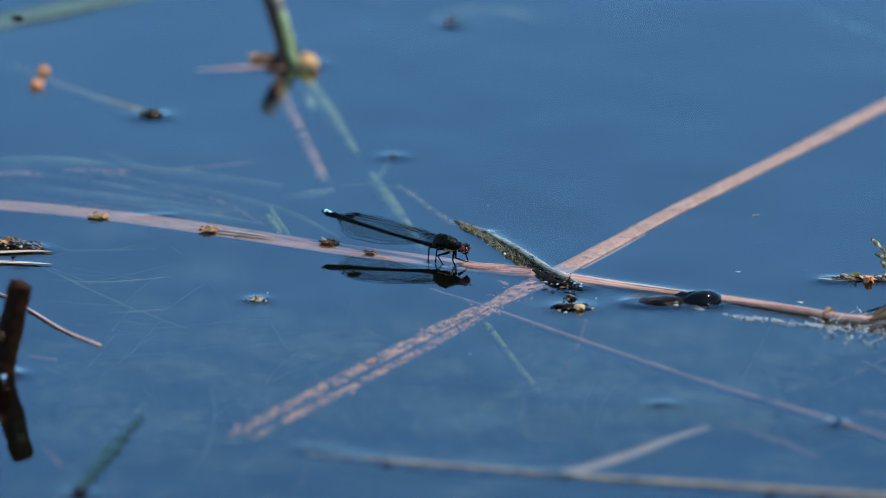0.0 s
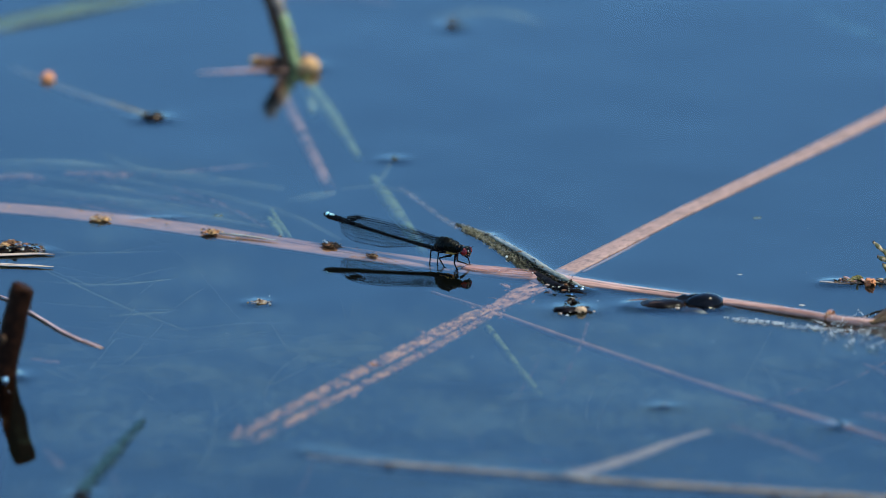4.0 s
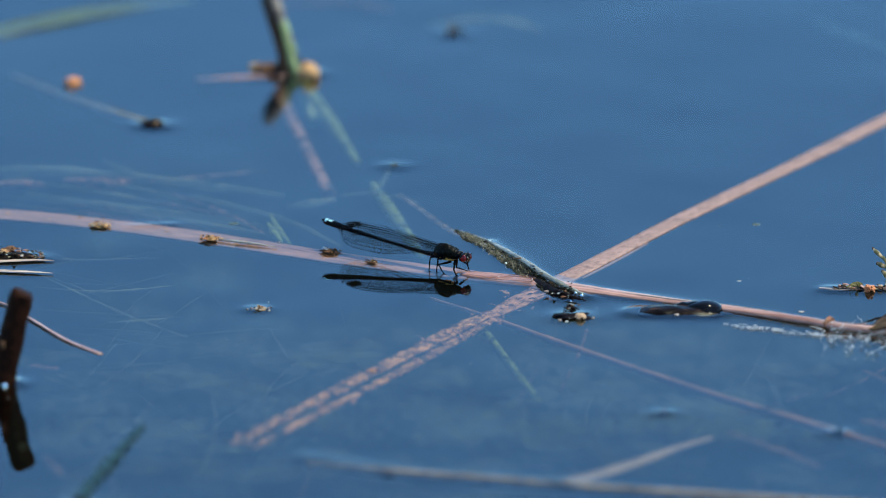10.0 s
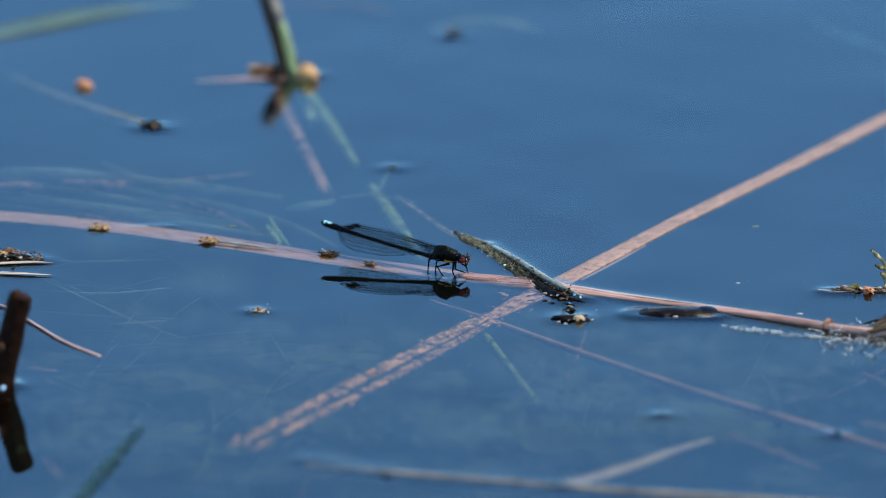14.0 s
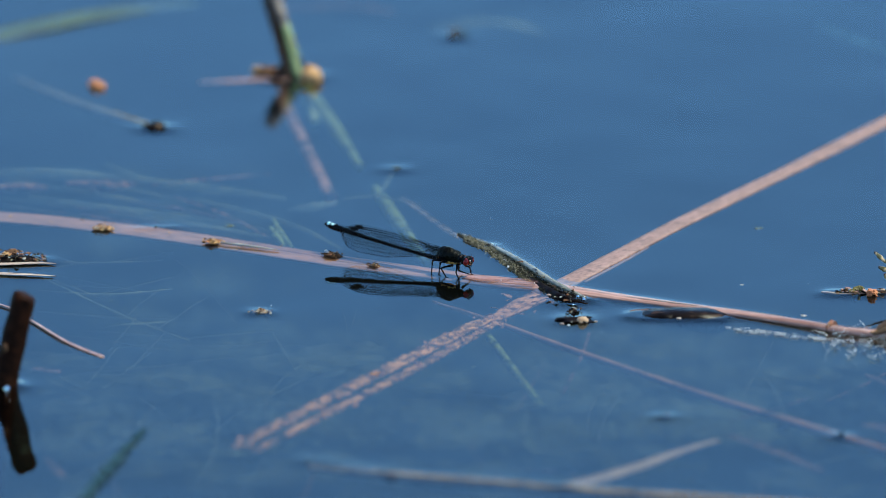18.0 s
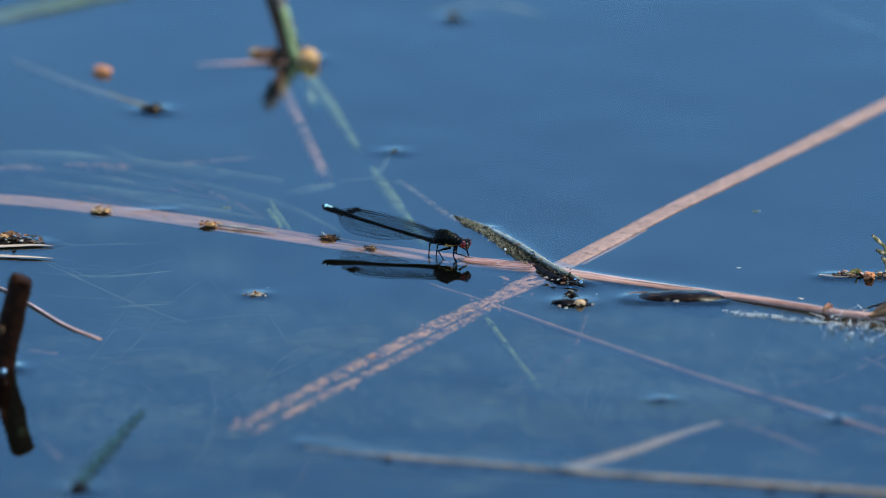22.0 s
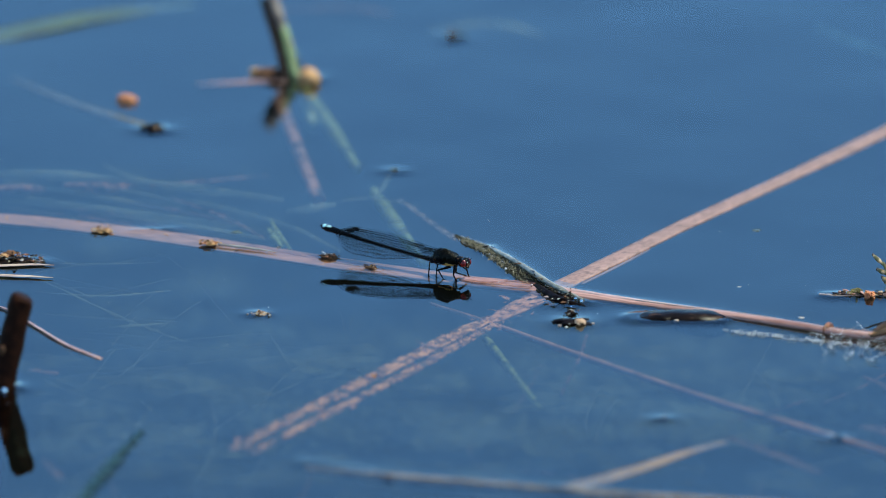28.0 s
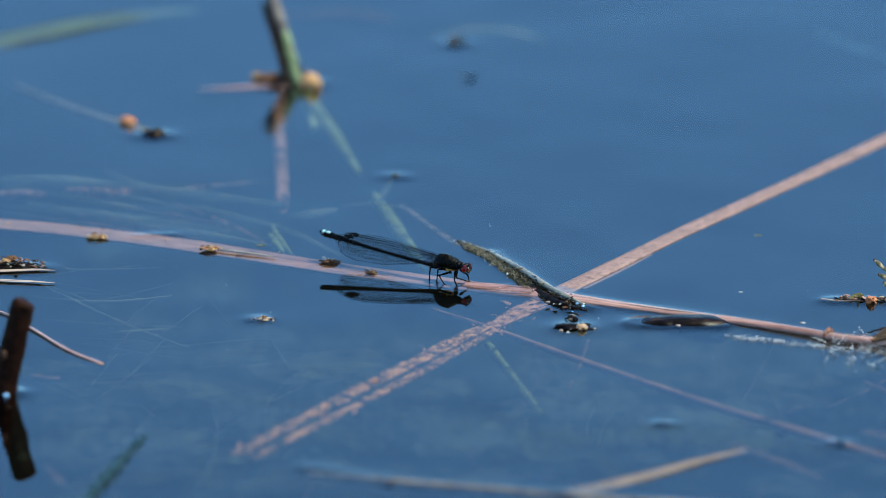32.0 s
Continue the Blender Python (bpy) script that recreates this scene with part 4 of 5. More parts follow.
def build_far_stalk():
    base = (-0.0329, 0.1702, 0.0000)
    tip = (base[0] - 0.0068, base[1] + 0.026, 0.0165)
    mid = (base[0] - 0.0029, base[1] + 0.011, 0.0075)
    s = thing("green_reed", "green reed with grey-brown withered top leaning out of water", "reed", base)
    low = (base[0] + 0.0035, base[1] - 0.012, -0.008)
    part("stalk", sweep(BM(), [(*low, 0.0012), (*base, 0.0014), (*mid, 0.0012), (*tip, 0.0009)], 12, 8, 0.06, 1), GREEN, s)
    part("brown_top", sweep(BM(), [(mid[0] + (tip[0] - mid[0]) * u - 0.0006 * k, mid[1] + (tip[1] - mid[1]) * u - 0.0006, mid[2] + (tip[2] - mid[2]) * u, w) for u, k, w in ((0.0, 0.0, 0.0004), (0.2, 0.1, 0.0011), (0.5, 0.2, 0.0013), (1.02, 0.3, 0.0013))], 12, 6, 0.15, 2), POLE, s, "withered grey-brown upper part")
    # black colour here stands for shade on the stalk's left and underside
    part("sheath", leaf(BM(), [(base[0] - 0.0009, base[1] - 0.001, -0.0006, 0.0024), (base[0] - 0.0042, base[1] + 0.009, 0.0062, 0.0017), (base[0] - 0.0078, base[1] + 0.022, 0.0136, 0.0012)], 0.0004, 0.55, 6, 0.25), DARK, s, "withered sheath blackened for the stalk's shaded left side")
    part("clump", blob(BM(), (-0.0304, 0.1680, 0.0006), (0.0025, 0.0036, 0.0025), 0.5, 3, 3, 2.4), CLUMP, s, "orange-tan clump at the foot")
    d = thing("dead_leaf", "brown dead leaf lying at the foot of the stalk", "leaf", (-0.0423, 0.1691, 0.0000))
    part("blade", leaf(BM(), with_r([(-0.0556, 0.1665, -0.0003), (-0.0486, 0.1672, -0.0002), (-0.0410, 0.1680, 0.0000), (-0.0353, 0.1678, 0.0003)], 0.0004, 0.0010, 0.0013, 0.0010), 0.0004, 0.1, 6), REED_RED, d)
    part("scrap", blob(BM(), (-0.0398, 0.1744, 0.0006), (0.0034, 0.0026, 0.0010), 0.6, 4, 3), BROWN, d)
    part("scrap", blob(BM(), (-0.0372, 0.1688, 0.0006), (0.0026, 0.0022, 0.0010), 0.6, 8, 3), DARK, d)
    part("scrap", blob(BM(), (-0.0426, 0.1743, 0.0010), (0.0012, 0.001, 0.0008), 0.4, 5), TAN, d)
    wets([(-0.0398, 0.1691), (-0.0297, 0.1714)], 0.002, 0.0004)
    pts = [(-0.0374, 0.1633, -0.0015), (-0.0350, 0.1444, -0.0025), (-0.0302, 0.1114, -0.0040), (-0.0252, 0.0751, -0.0050)]
    pink = solid("swaying_reed", sweep(BM(), with_r(pts, 0.0014, 0.0014, 0.0015, 0.0016), 10, 8, 0.12, 6), SUNK_PINK, "pinkish sunken stem swaying under the surface", "stem", pts[0])
    g = [(-0.0330, 0.1734, -0.0010), (-0.0256, 0.1394, -0.0030), (-0.0188, 0.1049, -0.0050), (-0.0115, 0.0689, -0.0070), (-0.0041, 0.0341, -0.0090), (0.0088, -0.0523, -0.0030), (0.0194, -0.1047, -0.0040)]
    for i, (a, b) in enumerate(((0, 3), (3, 5), (5, 7))):
        pts2 = [tuple(np.array(g[a - 1]) * 0.55 + np.array(g[a]) * 0.45)] * (a == 3) + g[a:b]
        solid("slanting_reed", sweep(BM(), with_r(pts2, *((0.0010, 0.0016, 0.0015, 0.0008) if i < 2 else (0.0008, 0.0016, 0.0015, 0.0006))), 10, 10, 0.12, 7 + i), (SUNK_GREEN, SUNK_GREEN, SUNK_LIME)[i], "pale green length of stem slanting down through the water", "reed", g[a], "slanting stem lengths")
    return pink


def build_far_leaves():
    l1 = [(-0.1097, 0.2066, -0.0008), (-0.0985, 0.2156, -0.0005), (-0.0860, 0.2280, -0.0004), (-0.0708, 0.2412, -0.0006), (-0.0580, 0.2517, -0.0015)]
    solid("green_leaf", leaf(BM(), with_r(l1, 0.0040, 0.0046, 0.0042, 0.0010), 0.0005, 0.15, 8), GREEN_LEAF, "long dull green leaf lying on the water", "leaf", l1[1])
    l2 = [(-0.0122, 0.2400, -0.0010), (-0.0214, 0.2466, -0.0010), (-0.0318, 0.2455, -0.0012), (-0.0397, 0.2500, -0.0020)]
    solid("dead_leaf", leaf(BM(), with_r(l2, 0.0010, 0.0026, 0.0010), 0.0004, 0.15, 8), SUNK_DIM, "dull tan dead leaf under the far water", "leaf", l2[1])
    l3 = [(-0.0031, 0.2280, -0.0020), (0.0073, 0.2350, -0.0020), (0.0164, 0.2359, -0.0030), (0.0229, 0.2353, -0.0050)]
    solid("sunken_leaf", leaf(BM(), with_r(l3, 0.0014, 0.0030, 0.0010), 0.0004, 0.1, 6), SUNK_PALE, "faint pale leaf under the far water", "leaf", l3[1])
    l4 = [(0.0854, 0.2426, -0.0040), (0.0927, 0.2280, -0.0040), (0.1050, 0.2093, -0.0050)]
    solid("sunken_leaf", leaf(BM(), with_r(l4, 0.0008, 0.0014, 0.0010), 0.0004, 0.1, 6), SUNK_DEEP, "faint pale leaf under the far water", "leaf", l4[1])


def build_near_stems():
    v = [(-0.0028, -0.0245, -0.0025), (0.0089, -0.0382, -0.0030), (0.0284, -0.0667, -0.0030), (0.0530, -0.1043, -0.0020), (0.0780, -0.1391, -0.0010), (0.0950, -0.1607, -0.0010)]
    s = thing("red_water_weed", "long thin reddish stem under the surface", "stem", v[3])
    part("stem", sweep(BM(), with_r(v, 0.0003, 0.0007, 0.0008, 0.0010), 10, 10, 0.2), SUNK_RED, s)
    for p in ((0.0779, -0.1413, -0.0004), (0.0668, -0.1316, -0.0010)):
        part("node", blob(BM(), p, (0.0013, 0.0022, 0.0008), 0.3, 2), DARK, s, "dark swollen node")
    wets([(0.0774, -0.1428), (0.0785, -0.1428)], 0.0012, 0.0003)
    pole = [(-0.0271, -0.1614, -0.0015), (-0.0182, -0.1671, -0.0009), (-0.0104, -0.1712, -0.0007), (0.0073, -0.1767, -0.0007), (0.0248, -0.1826, -0.0006), (0.0565, -0.1909, -0.0005), (0.0934, -0.2008, -0.0004)]
    b = thing("weathered_reed", "grey weathered stem floating half under", "stem", pole[3])
    part("stem", sweep(BM(), with_r(pole, 0.0006, 0.0011, 0.0012, 0.0014), 10, 10, 0.12, 5), POLE, b)
    for i, p in enumerate(((-0.0108, -0.1750, 0.0001), (0.0634, -0.1982, 0.0007), (0.0732, -0.2003, 0.0008))):
        part("scar", blob(BM(), p, (0.0009, 0.0008, 0.0004), 0.5, i), DARK, b, "dark scar")
    wets(pole, 0.0013, 0.00015)
    w = [(0.0238, -0.1804, -0.0005), (0.0327, -0.1699, -0.0006), (0.0395, -0.1605, -0.0007), (0.0458, -0.1507, -0.0009), (0.0525, -0.1402, -0.0016)]
    blade = solid("drifting_reed", leaf(BM(), with_r(w, 0.0019, 0.0019, 0.0015, 0.0011, 0.0006), 0.0005, 0.12, 8), GREY_BLADE, "bleached reed blade rising at an angle from the water", "grass blade", w[0])
    solid("bent_reed", leaf(BM(), with_r([(0.0562, -0.1344, -0.0020), (0.0644, -0.1424, -0.0030), (0.0741, -0.1547, -0.0040)], 0.0006, 0.0012, 0.0008), 0.0004, 0.1, 8), SUNK_DIM,
          "faint sunken blade bent away from the drifting one", "grass blade", (0.0644, -0.1424, -0.0030))
    gr = [(-0.0709, -0.1959, 0.0003), (-0.0681, -0.1802, 0.0003), (-0.0643, -0.1605, 0.0003), (-0.0598, -0.1382, 0.0001)]
    g = thing("sunken_green_leaf", "leaf blade at the surface, tinted blue-green as through water", "leaf", gr[0])
    part("blade", leaf(BM(), with_r(gr, 0.0008, 0.0011, 0.0010, 0.0005), 0.0004, 0.15, 8), SUNK_DEEP, g)
    part("base", blob(BM(), (-0.0704, -0.1964, 0.0002), (0.0018, 0.0024, 0.0010), 0.3, 3), DARK, g, "dark sodden base")
    wets([(-0.0713, -0.1965), (-0.0693, -0.1965)], 0.0015, 0.0003)
    solid("sunken_thread", sweep(BM(), with_r([(0.0293, -0.0529, -0.0020), (0.0275, -0.0686, -0.0030), (0.0236, -0.0868, -0.0060)], 0.0004, 0.0004, 0.0003), 7, 8), SUNK_DIM, "thin sunken thread of weed", "weed", (0.0275, -0.0686, -0.0030))
    for pts, r in (([(0.0829, -0.1256, -0.0020), (0.0873, -0.1292, -0.0020), (0.0938, -0.1362, -0.0020)], 0.0020), ([(0.0850, -0.0824, -0.0030), (0.0898, -0.0914, -0.0030), (0.0939, -0.1050, -0.0030)], 0.0008), ([(-0.0792, -0.1452, -0.0040), (-0.0766, -0.1584, -0.0030), (-0.0746, -0.1615, -0.0040)], 0.0009),
                   ([(-0.0843, -0.0787, -0.0030), (-0.0809, -0.0801, -0.0030), (-0.0785, -0.0814, -0.0030)], 0.0012)):
        solid("sunken_scrap", leaf(BM(), with_r(pts, r * 0.3, r, r * 0.5), 0.0004, 0.1, 6), SUNK_DIM, "pinkish sunken leaf scrap", "leaf", pts[1], "sunken scraps")
    return blade


def build_weed():
    """Thin strands of water weed, each a strand of its own."""
    t = thing("water_weed", "blue-green strands of water weed under the surface", "weed", (-0.0716, 0.0835, -0.0030))
    rows = ((((-0.1012, 0.0877, -0.0020), (-0.0852, 0.0867, -0.0020), (-0.0717, 0.0877, -0.0030)), 0.0011, SUNK_PALE), (((-0.0816, 0.0898, -0.0030), (-0.0593, 0.0809, -0.0030), (-0.0347, 0.0721, -0.0040)), 0.0010, SUNK_PALE),
            (((-0.0826, 0.0814, -0.0030), (-0.0727, 0.0793, -0.0030), (-0.0674, 0.0845, -0.0040)), 0.0012, SUNK_PINK), (((-0.0745, 0.1003, -0.0030), (-0.0643, 0.0835, -0.0030), (-0.0494, 0.0762, -0.0040)), 0.0006, SUNK_PALE),
            (((-0.0996, 0.0773, -0.0030), (-0.0911, 0.0783, -0.0030), (-0.0863, 0.0814, -0.0040)), 0.0010, SUNK_PINK), (((-0.0642, 0.0804, -0.0030), (-0.0521, 0.0897, -0.0040), (-0.0387, 0.0991, -0.0050)), 0.0005, SUNK_PINK),
            (((-0.0553, 0.0680, -0.0030), (-0.0443, 0.0618, -0.0040), (-0.0320, 0.0506, -0.0050), (-0.0221, 0.0345, -0.0060)), 0.0006, SUNK_PALE), (((-0.0592, 0.0746, -0.0040), (-0.0467, 0.0597, -0.0050), (-0.0379, 0.0445, -0.0060)), 0.0005, SUNK_PINK),
            (((-0.0371, 0.0414, -0.0010), (-0.0353, 0.0324, -0.0020), (-0.0325, 0.0174, -0.0015)), 0.0009, SUNK_GREEN), (((-0.0375, 0.0343, -0.0010), (-0.0360, 0.0294, -0.0020), (-0.0342, 0.0189, -0.0015)), 0.0008, SUNK_GREEN),
            (((-0.0338, 0.0503, -0.0012), (-0.0290, 0.0529, -0.0012), (-0.0233, 0.0562, -0.0010)), 0.0010, SUNK_PALE), (((-0.0115, 0.0832, -0.0004), (-0.0132, 0.0768, -0.0020), (-0.0154, 0.0721, -0.0040)), 0.0006, SUNK_PALE),
            (((-0.0224, 0.0597, -0.0010), (-0.0151, 0.0618, -0.0010), (-0.0053, 0.0567, -0.0015)), 0.0005, SUNK_PALE), (((-0.0200, -0.0484, -0.0040), (-0.0192, -0.0382, -0.0030), (-0.0183, -0.0239, -0.0030)), 0.00013, SUNK_FAINT),
            (((-0.0219, -0.0224, -0.0040), (-0.0208, -0.0366, -0.0040), (-0.0200, -0.0515, -0.0050)), 0.00013, SUNK_FAINT), (((-0.0836, 0.0019, -0.0006), (-0.0717, 0.0014, -0.0006), (-0.0599, 0.0045, -0.0010)), 0.0002, SUNK_PALE),
            (((-0.0867, 0.0224, -0.0030), (-0.0755, 0.0096, -0.0030), (-0.0580, 0.0240, -0.0040)), 0.0003, SUNK_FAINT), (((-0.0851, -0.0072, -0.0015), (-0.0683, -0.0360, -0.0020), (-0.0527, -0.0556, -0.0030)), 0.0004, SUNK_PALE),
            (((-0.0852, -0.0188, -0.0015), (-0.0711, -0.0207, -0.0020), (-0.0572, -0.0119, -0.0030)), 0.0004, SUNK_PALE), (((-0.0847, -0.0350, -0.0020), (-0.0706, -0.0358, -0.0030), (-0.0543, -0.0343, -0.0040)), 0.0004, SUNK_FAINT),
            (((-0.0845, -0.0052, -0.0020), (-0.0772, -0.0119, -0.0030), (-0.0712, -0.0176, -0.0040)), 0.0003, SUNK_PALE), (((-0.0692, -0.0468, -0.0020), (-0.0634, -0.0454, -0.0020), (-0.0577, -0.0396, -0.0030)), 0.0004, SUNK_PALE),
            (((-0.0651, 0.0203, -0.0010), (-0.0552, 0.0076, -0.0030), (-0.0426, -0.0335, -0.0060)), 0.0002, SUNK_FAINT), (((-0.0378, -0.0437, -0.0010), (-0.0341, -0.0554, -0.0040), (-0.0293, -0.0715, -0.0070)), 0.0004, SUNK_FAINT),
            (((0.0088, -0.0570, -0.0030), (0.0139, -0.0747, -0.0050), (0.0201, -0.0904, -0.0080)), 0.0006, SUNK_FAINT), (((0.0246, -0.0967, -0.0040), (0.0245, -0.1107, -0.0050), (0.0247, -0.1420, -0.0060)), 0.0003, SUNK_FAINT))
    for i, (pts, r, m) in enumerate(rows):
        part("strand", sweep(BM(), with_r(pts, *(r * k * (1.5 if r > 0.0005 else 0.9) for k in (0.3, 0.7, 0.3))), 6, 12, 0.25 if r > 0.0005 else 0.7, i), m, t)
    fan = random.Random(6)
    a0, a1, b0, b1 = (np.array(q) for q in ((-0.0974, 0.0857), (-0.0962, 0.0531), (-0.0418, 0.0597), (-0.0255, 0.0079)))
    for i in range(22):
        u, v = fan.random(), fan.random()
        p, q = a0 + (a1 - a0) * u, b0 + (b1 - b0) * (0.7 * u + 0.3 * v)
        f, g = fan.uniform(0.0, 0.5), fan.uniform(0.6, 1.0)
        z = fan.uniform(-0.004, -0.001)
        p, q = p + (q - p) * f, p + (q - p) * g
        m2 = (p + q) / 2 + np.array((0, fan.uniform(-0.003, 0.003)))
        r = fan.uniform(0.0002, 0.0006)
        part("strand", sweep(BM(), [(*p, z, r * 0.4), (*m2, z, r), (*q, z - 0.001, r * 0.3)], 6, 12, 0.5, i), (SUNK_PALE, SUNK_FAINT, SUNK_PALE, SUNK_DIM)[i % 4], t)
    part("tip", blob(BM(), (-0.0110, 0.0828, 0.0002), (0.0009, 0.0016, 0.0004), 0.3, 2), ALGAE_DARK, t, "olive tip at the surface")
    dips((-0.0110, 0.0826), 0.0036, 0.0003)
    rng = random.Random(4)
    c0, c1 = np.array((-0.0861, 0.0054)), np.array((-0.0419, -0.0756))
    for i in range(24):
        p = c0 + (c1 - c0) * np.array((rng.random(), rng.random()))
        a, ln = rng.choice((-0.75, -0.6, 0.1, 0.25, 1.1)) + rng.gauss(0, 0.2), rng.uniform(0.004, 0.012)
        z, r = rng.uniform(-0.008, -0.002), rng.uniform(0.0001, 0.00026)
        line = [(p[0] + math.cos(a) * ln * u + rng.gauss(0, 0.00025), p[1] + math.sin(a) * ln * u * 2.2 + rng.gauss(0, 0.0005), z - 0.0006 * u, r * w) for u, w in ((-1.5, 0.3), (-0.7, 1), (0, 0.7), (0.8, 1), (1.5, 0.3))]
        part("strand", sweep(BM(), line, 5, 5, 0.4, i), SUNK_FAINT, t)
    for i in range(64):
        x, y = rng.uniform(-0.098, 0.098), rng.uniform(-0.19, -0.02)
        if y > -0.065:
            continue
        a, ln = rng.choice((-0.9, -0.5, 0.15, 0.4, 1.2, 1.5)) + rng.gauss(0, 0.2), rng.uniform(0.005, 0.016)
        z, r, bow = rng.uniform(-0.014, -0.003), rng.uniform(0.00012, 0.00034), rng.gauss(0, 0.0022)
        line = [(x + math.cos(a) * ln * u + bow * (1 - u * u), y + math.sin(a) * ln * u * 2.4 + rng.gauss(0, 0.0004), z + 0.001 * u, r * w) for u, w in ((-1.2, 0.3), (-0.6, 1), (0, 0.8), (0.6, 1), (1.2, 0.3))]
        part("strand", sweep(BM(), line, 5, 5, 0.4, i), (SUNK_FAINT, SUNK_FAINT, SUNK_FAINT, SUNK_DIM)[i % 4], t)
    for i in range(60):
        p = (rng.uniform(-0.095, 0.095), rng.uniform(-0.17, -0.03), rng.uniform(-0.006, -0.0015))
        part("tuft", scrap(BM(), p, rng.uniform(0.0003, 0.0009), rng), (SUNK_FAINT, SUNK_PALE, SUNK_FAINT)[i % 3], t)
    co, faces = [], []
    for i in range(170):
        cx, cy, cz = rng.uniform(-0.085, 0.095), 0.0, rng.uniform(-0.100, -0.062)
        cy = (rng.uniform(-0.17, -0.055) if cx > -0.05 else rng.uniform(-0.17, 0.09)) - 4.0 * cz
        a, run, wide = rng.uniform(-0.35, 0.35), rng.uniform(0.004, 0.016), rng.uniform(0.0008, 0.0035)
        for j in range(44):
            u, v = rng.gauss(0, run), rng.gauss(0, wide)
            x, y, z = cx + math.cos(a) * u, cy + math.sin(a) * u + v, cz + rng.gauss(0, 0.0012)
            k, n = rng.uniform(0.0002, 0.0007), len(co)
            co += [(x - k * 1.6, y, z), (x, y - k * rng.uniform(0.5, 1.6), z), (x + k * rng.uniform(0.6, 2), y, z), (x, y + k, z), (x, y, z + k * 0.4), (x, y, z - k * 0.4)]
            faces += [(n + p, n + (p + 1) % 4, n + 4) for p in range(4)] + [(n + (p + 1) % 4, n + p, n + 5) for p in range(4)]
    me = bpy.data.meshes.new("silt_flakes")
    me.from_pydata(co, [], faces)
    me.materials.append(MURK)
    tagged(new("silt_flakes", me), "soft drifts of pale green silt hanging in the water", "silt", kind="stuff")
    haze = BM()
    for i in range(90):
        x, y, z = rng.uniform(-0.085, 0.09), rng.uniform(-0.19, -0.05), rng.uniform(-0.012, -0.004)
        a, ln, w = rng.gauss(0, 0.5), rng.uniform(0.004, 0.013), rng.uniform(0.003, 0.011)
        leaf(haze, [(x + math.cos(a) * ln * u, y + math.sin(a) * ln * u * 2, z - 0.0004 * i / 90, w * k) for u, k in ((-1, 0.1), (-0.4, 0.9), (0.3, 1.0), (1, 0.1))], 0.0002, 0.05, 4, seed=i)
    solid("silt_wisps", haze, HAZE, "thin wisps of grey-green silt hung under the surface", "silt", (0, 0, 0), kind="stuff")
    bm = BM()
    for i in range(40):
        x, y = rng.uniform(-0.10, 0.10), rng.uniform(-0.17, 0.13)
        r = rng.uniform(0.00003, 0.00008)
        blob(bm, (x, y, 0.0001), (r * 1.6, r * 1.6, r * 0.7), 0.2, i, 1)
    solid("floating_specks", bm, WHITE, "pale specks of dust floating on the water", "specks", (0, 0, 0), kind="stuff")


def build_drifters():
    seeds = []
    for p, k in (((-0.0905, 0.1484, 0.0003), 1.0), ((-0.0895, 0.1634, 0.0003), 0.92)):
        seeds.append(solid("floating_seed", blob(BM(), p, (0.0016 * k, 0.0016 * k, 0.0012 * k), 0.2, k * 10, 3), ORANGE, "round orange seed drifting on the water", "seed", (p[0], p[1], 0), "drifting seeds"))
    for p, k, m in (((0.0736, -0.0455, 0.0000), 0.0007, STRAW), ((0.0614, -0.0192, -0.0001), 0.0005, STRAW), ((0.0663, 0.0298, 0.0000), 0.0010, SUNK_PALE), ((0.0251, -0.0541, 0.0001), 0.0004, WHITE)):
        solid("floating_chip", blob(BM(), p, (k, k * 0.9, 0.00012), 0.8, k * 1e5, 2, 2.4), m, "tiny pale plant chip floating on the water", "debris", (p[0], p[1], 0), "floating chips")
    fluff = solid("drifting_fluff", blob(BM(), (-0.0481, 0.0334, 0.0000), (0.0009, 0.0008, 0.00012), 0.9, 2, 3, 2.4), SUNK_PALE, "white scrap of fluff drifting on the water", "fluff", (-0.0481, 0.0338, 0.0000))
    return seeds, fluff


# ---- damselfly ----
def wing_outline(u, length, chord):
    """Leading and trailing edge of a wing at u along it, narrow at the stalk."""
    w = chord * (0.10 + 0.90 * min(1.0, max(0.0, (u - 0.02) / 0.55)) ** 0.8)
    end = math.sqrt(max(0.0, 1 - max(0.0, (u - 0.80) / 0.20) ** 2.2))
    return -u * length, 0.36 * w * (0.55 + 0.45 * end) * (1 if end else 0) * end ** 0.5, -0.64 * w * end


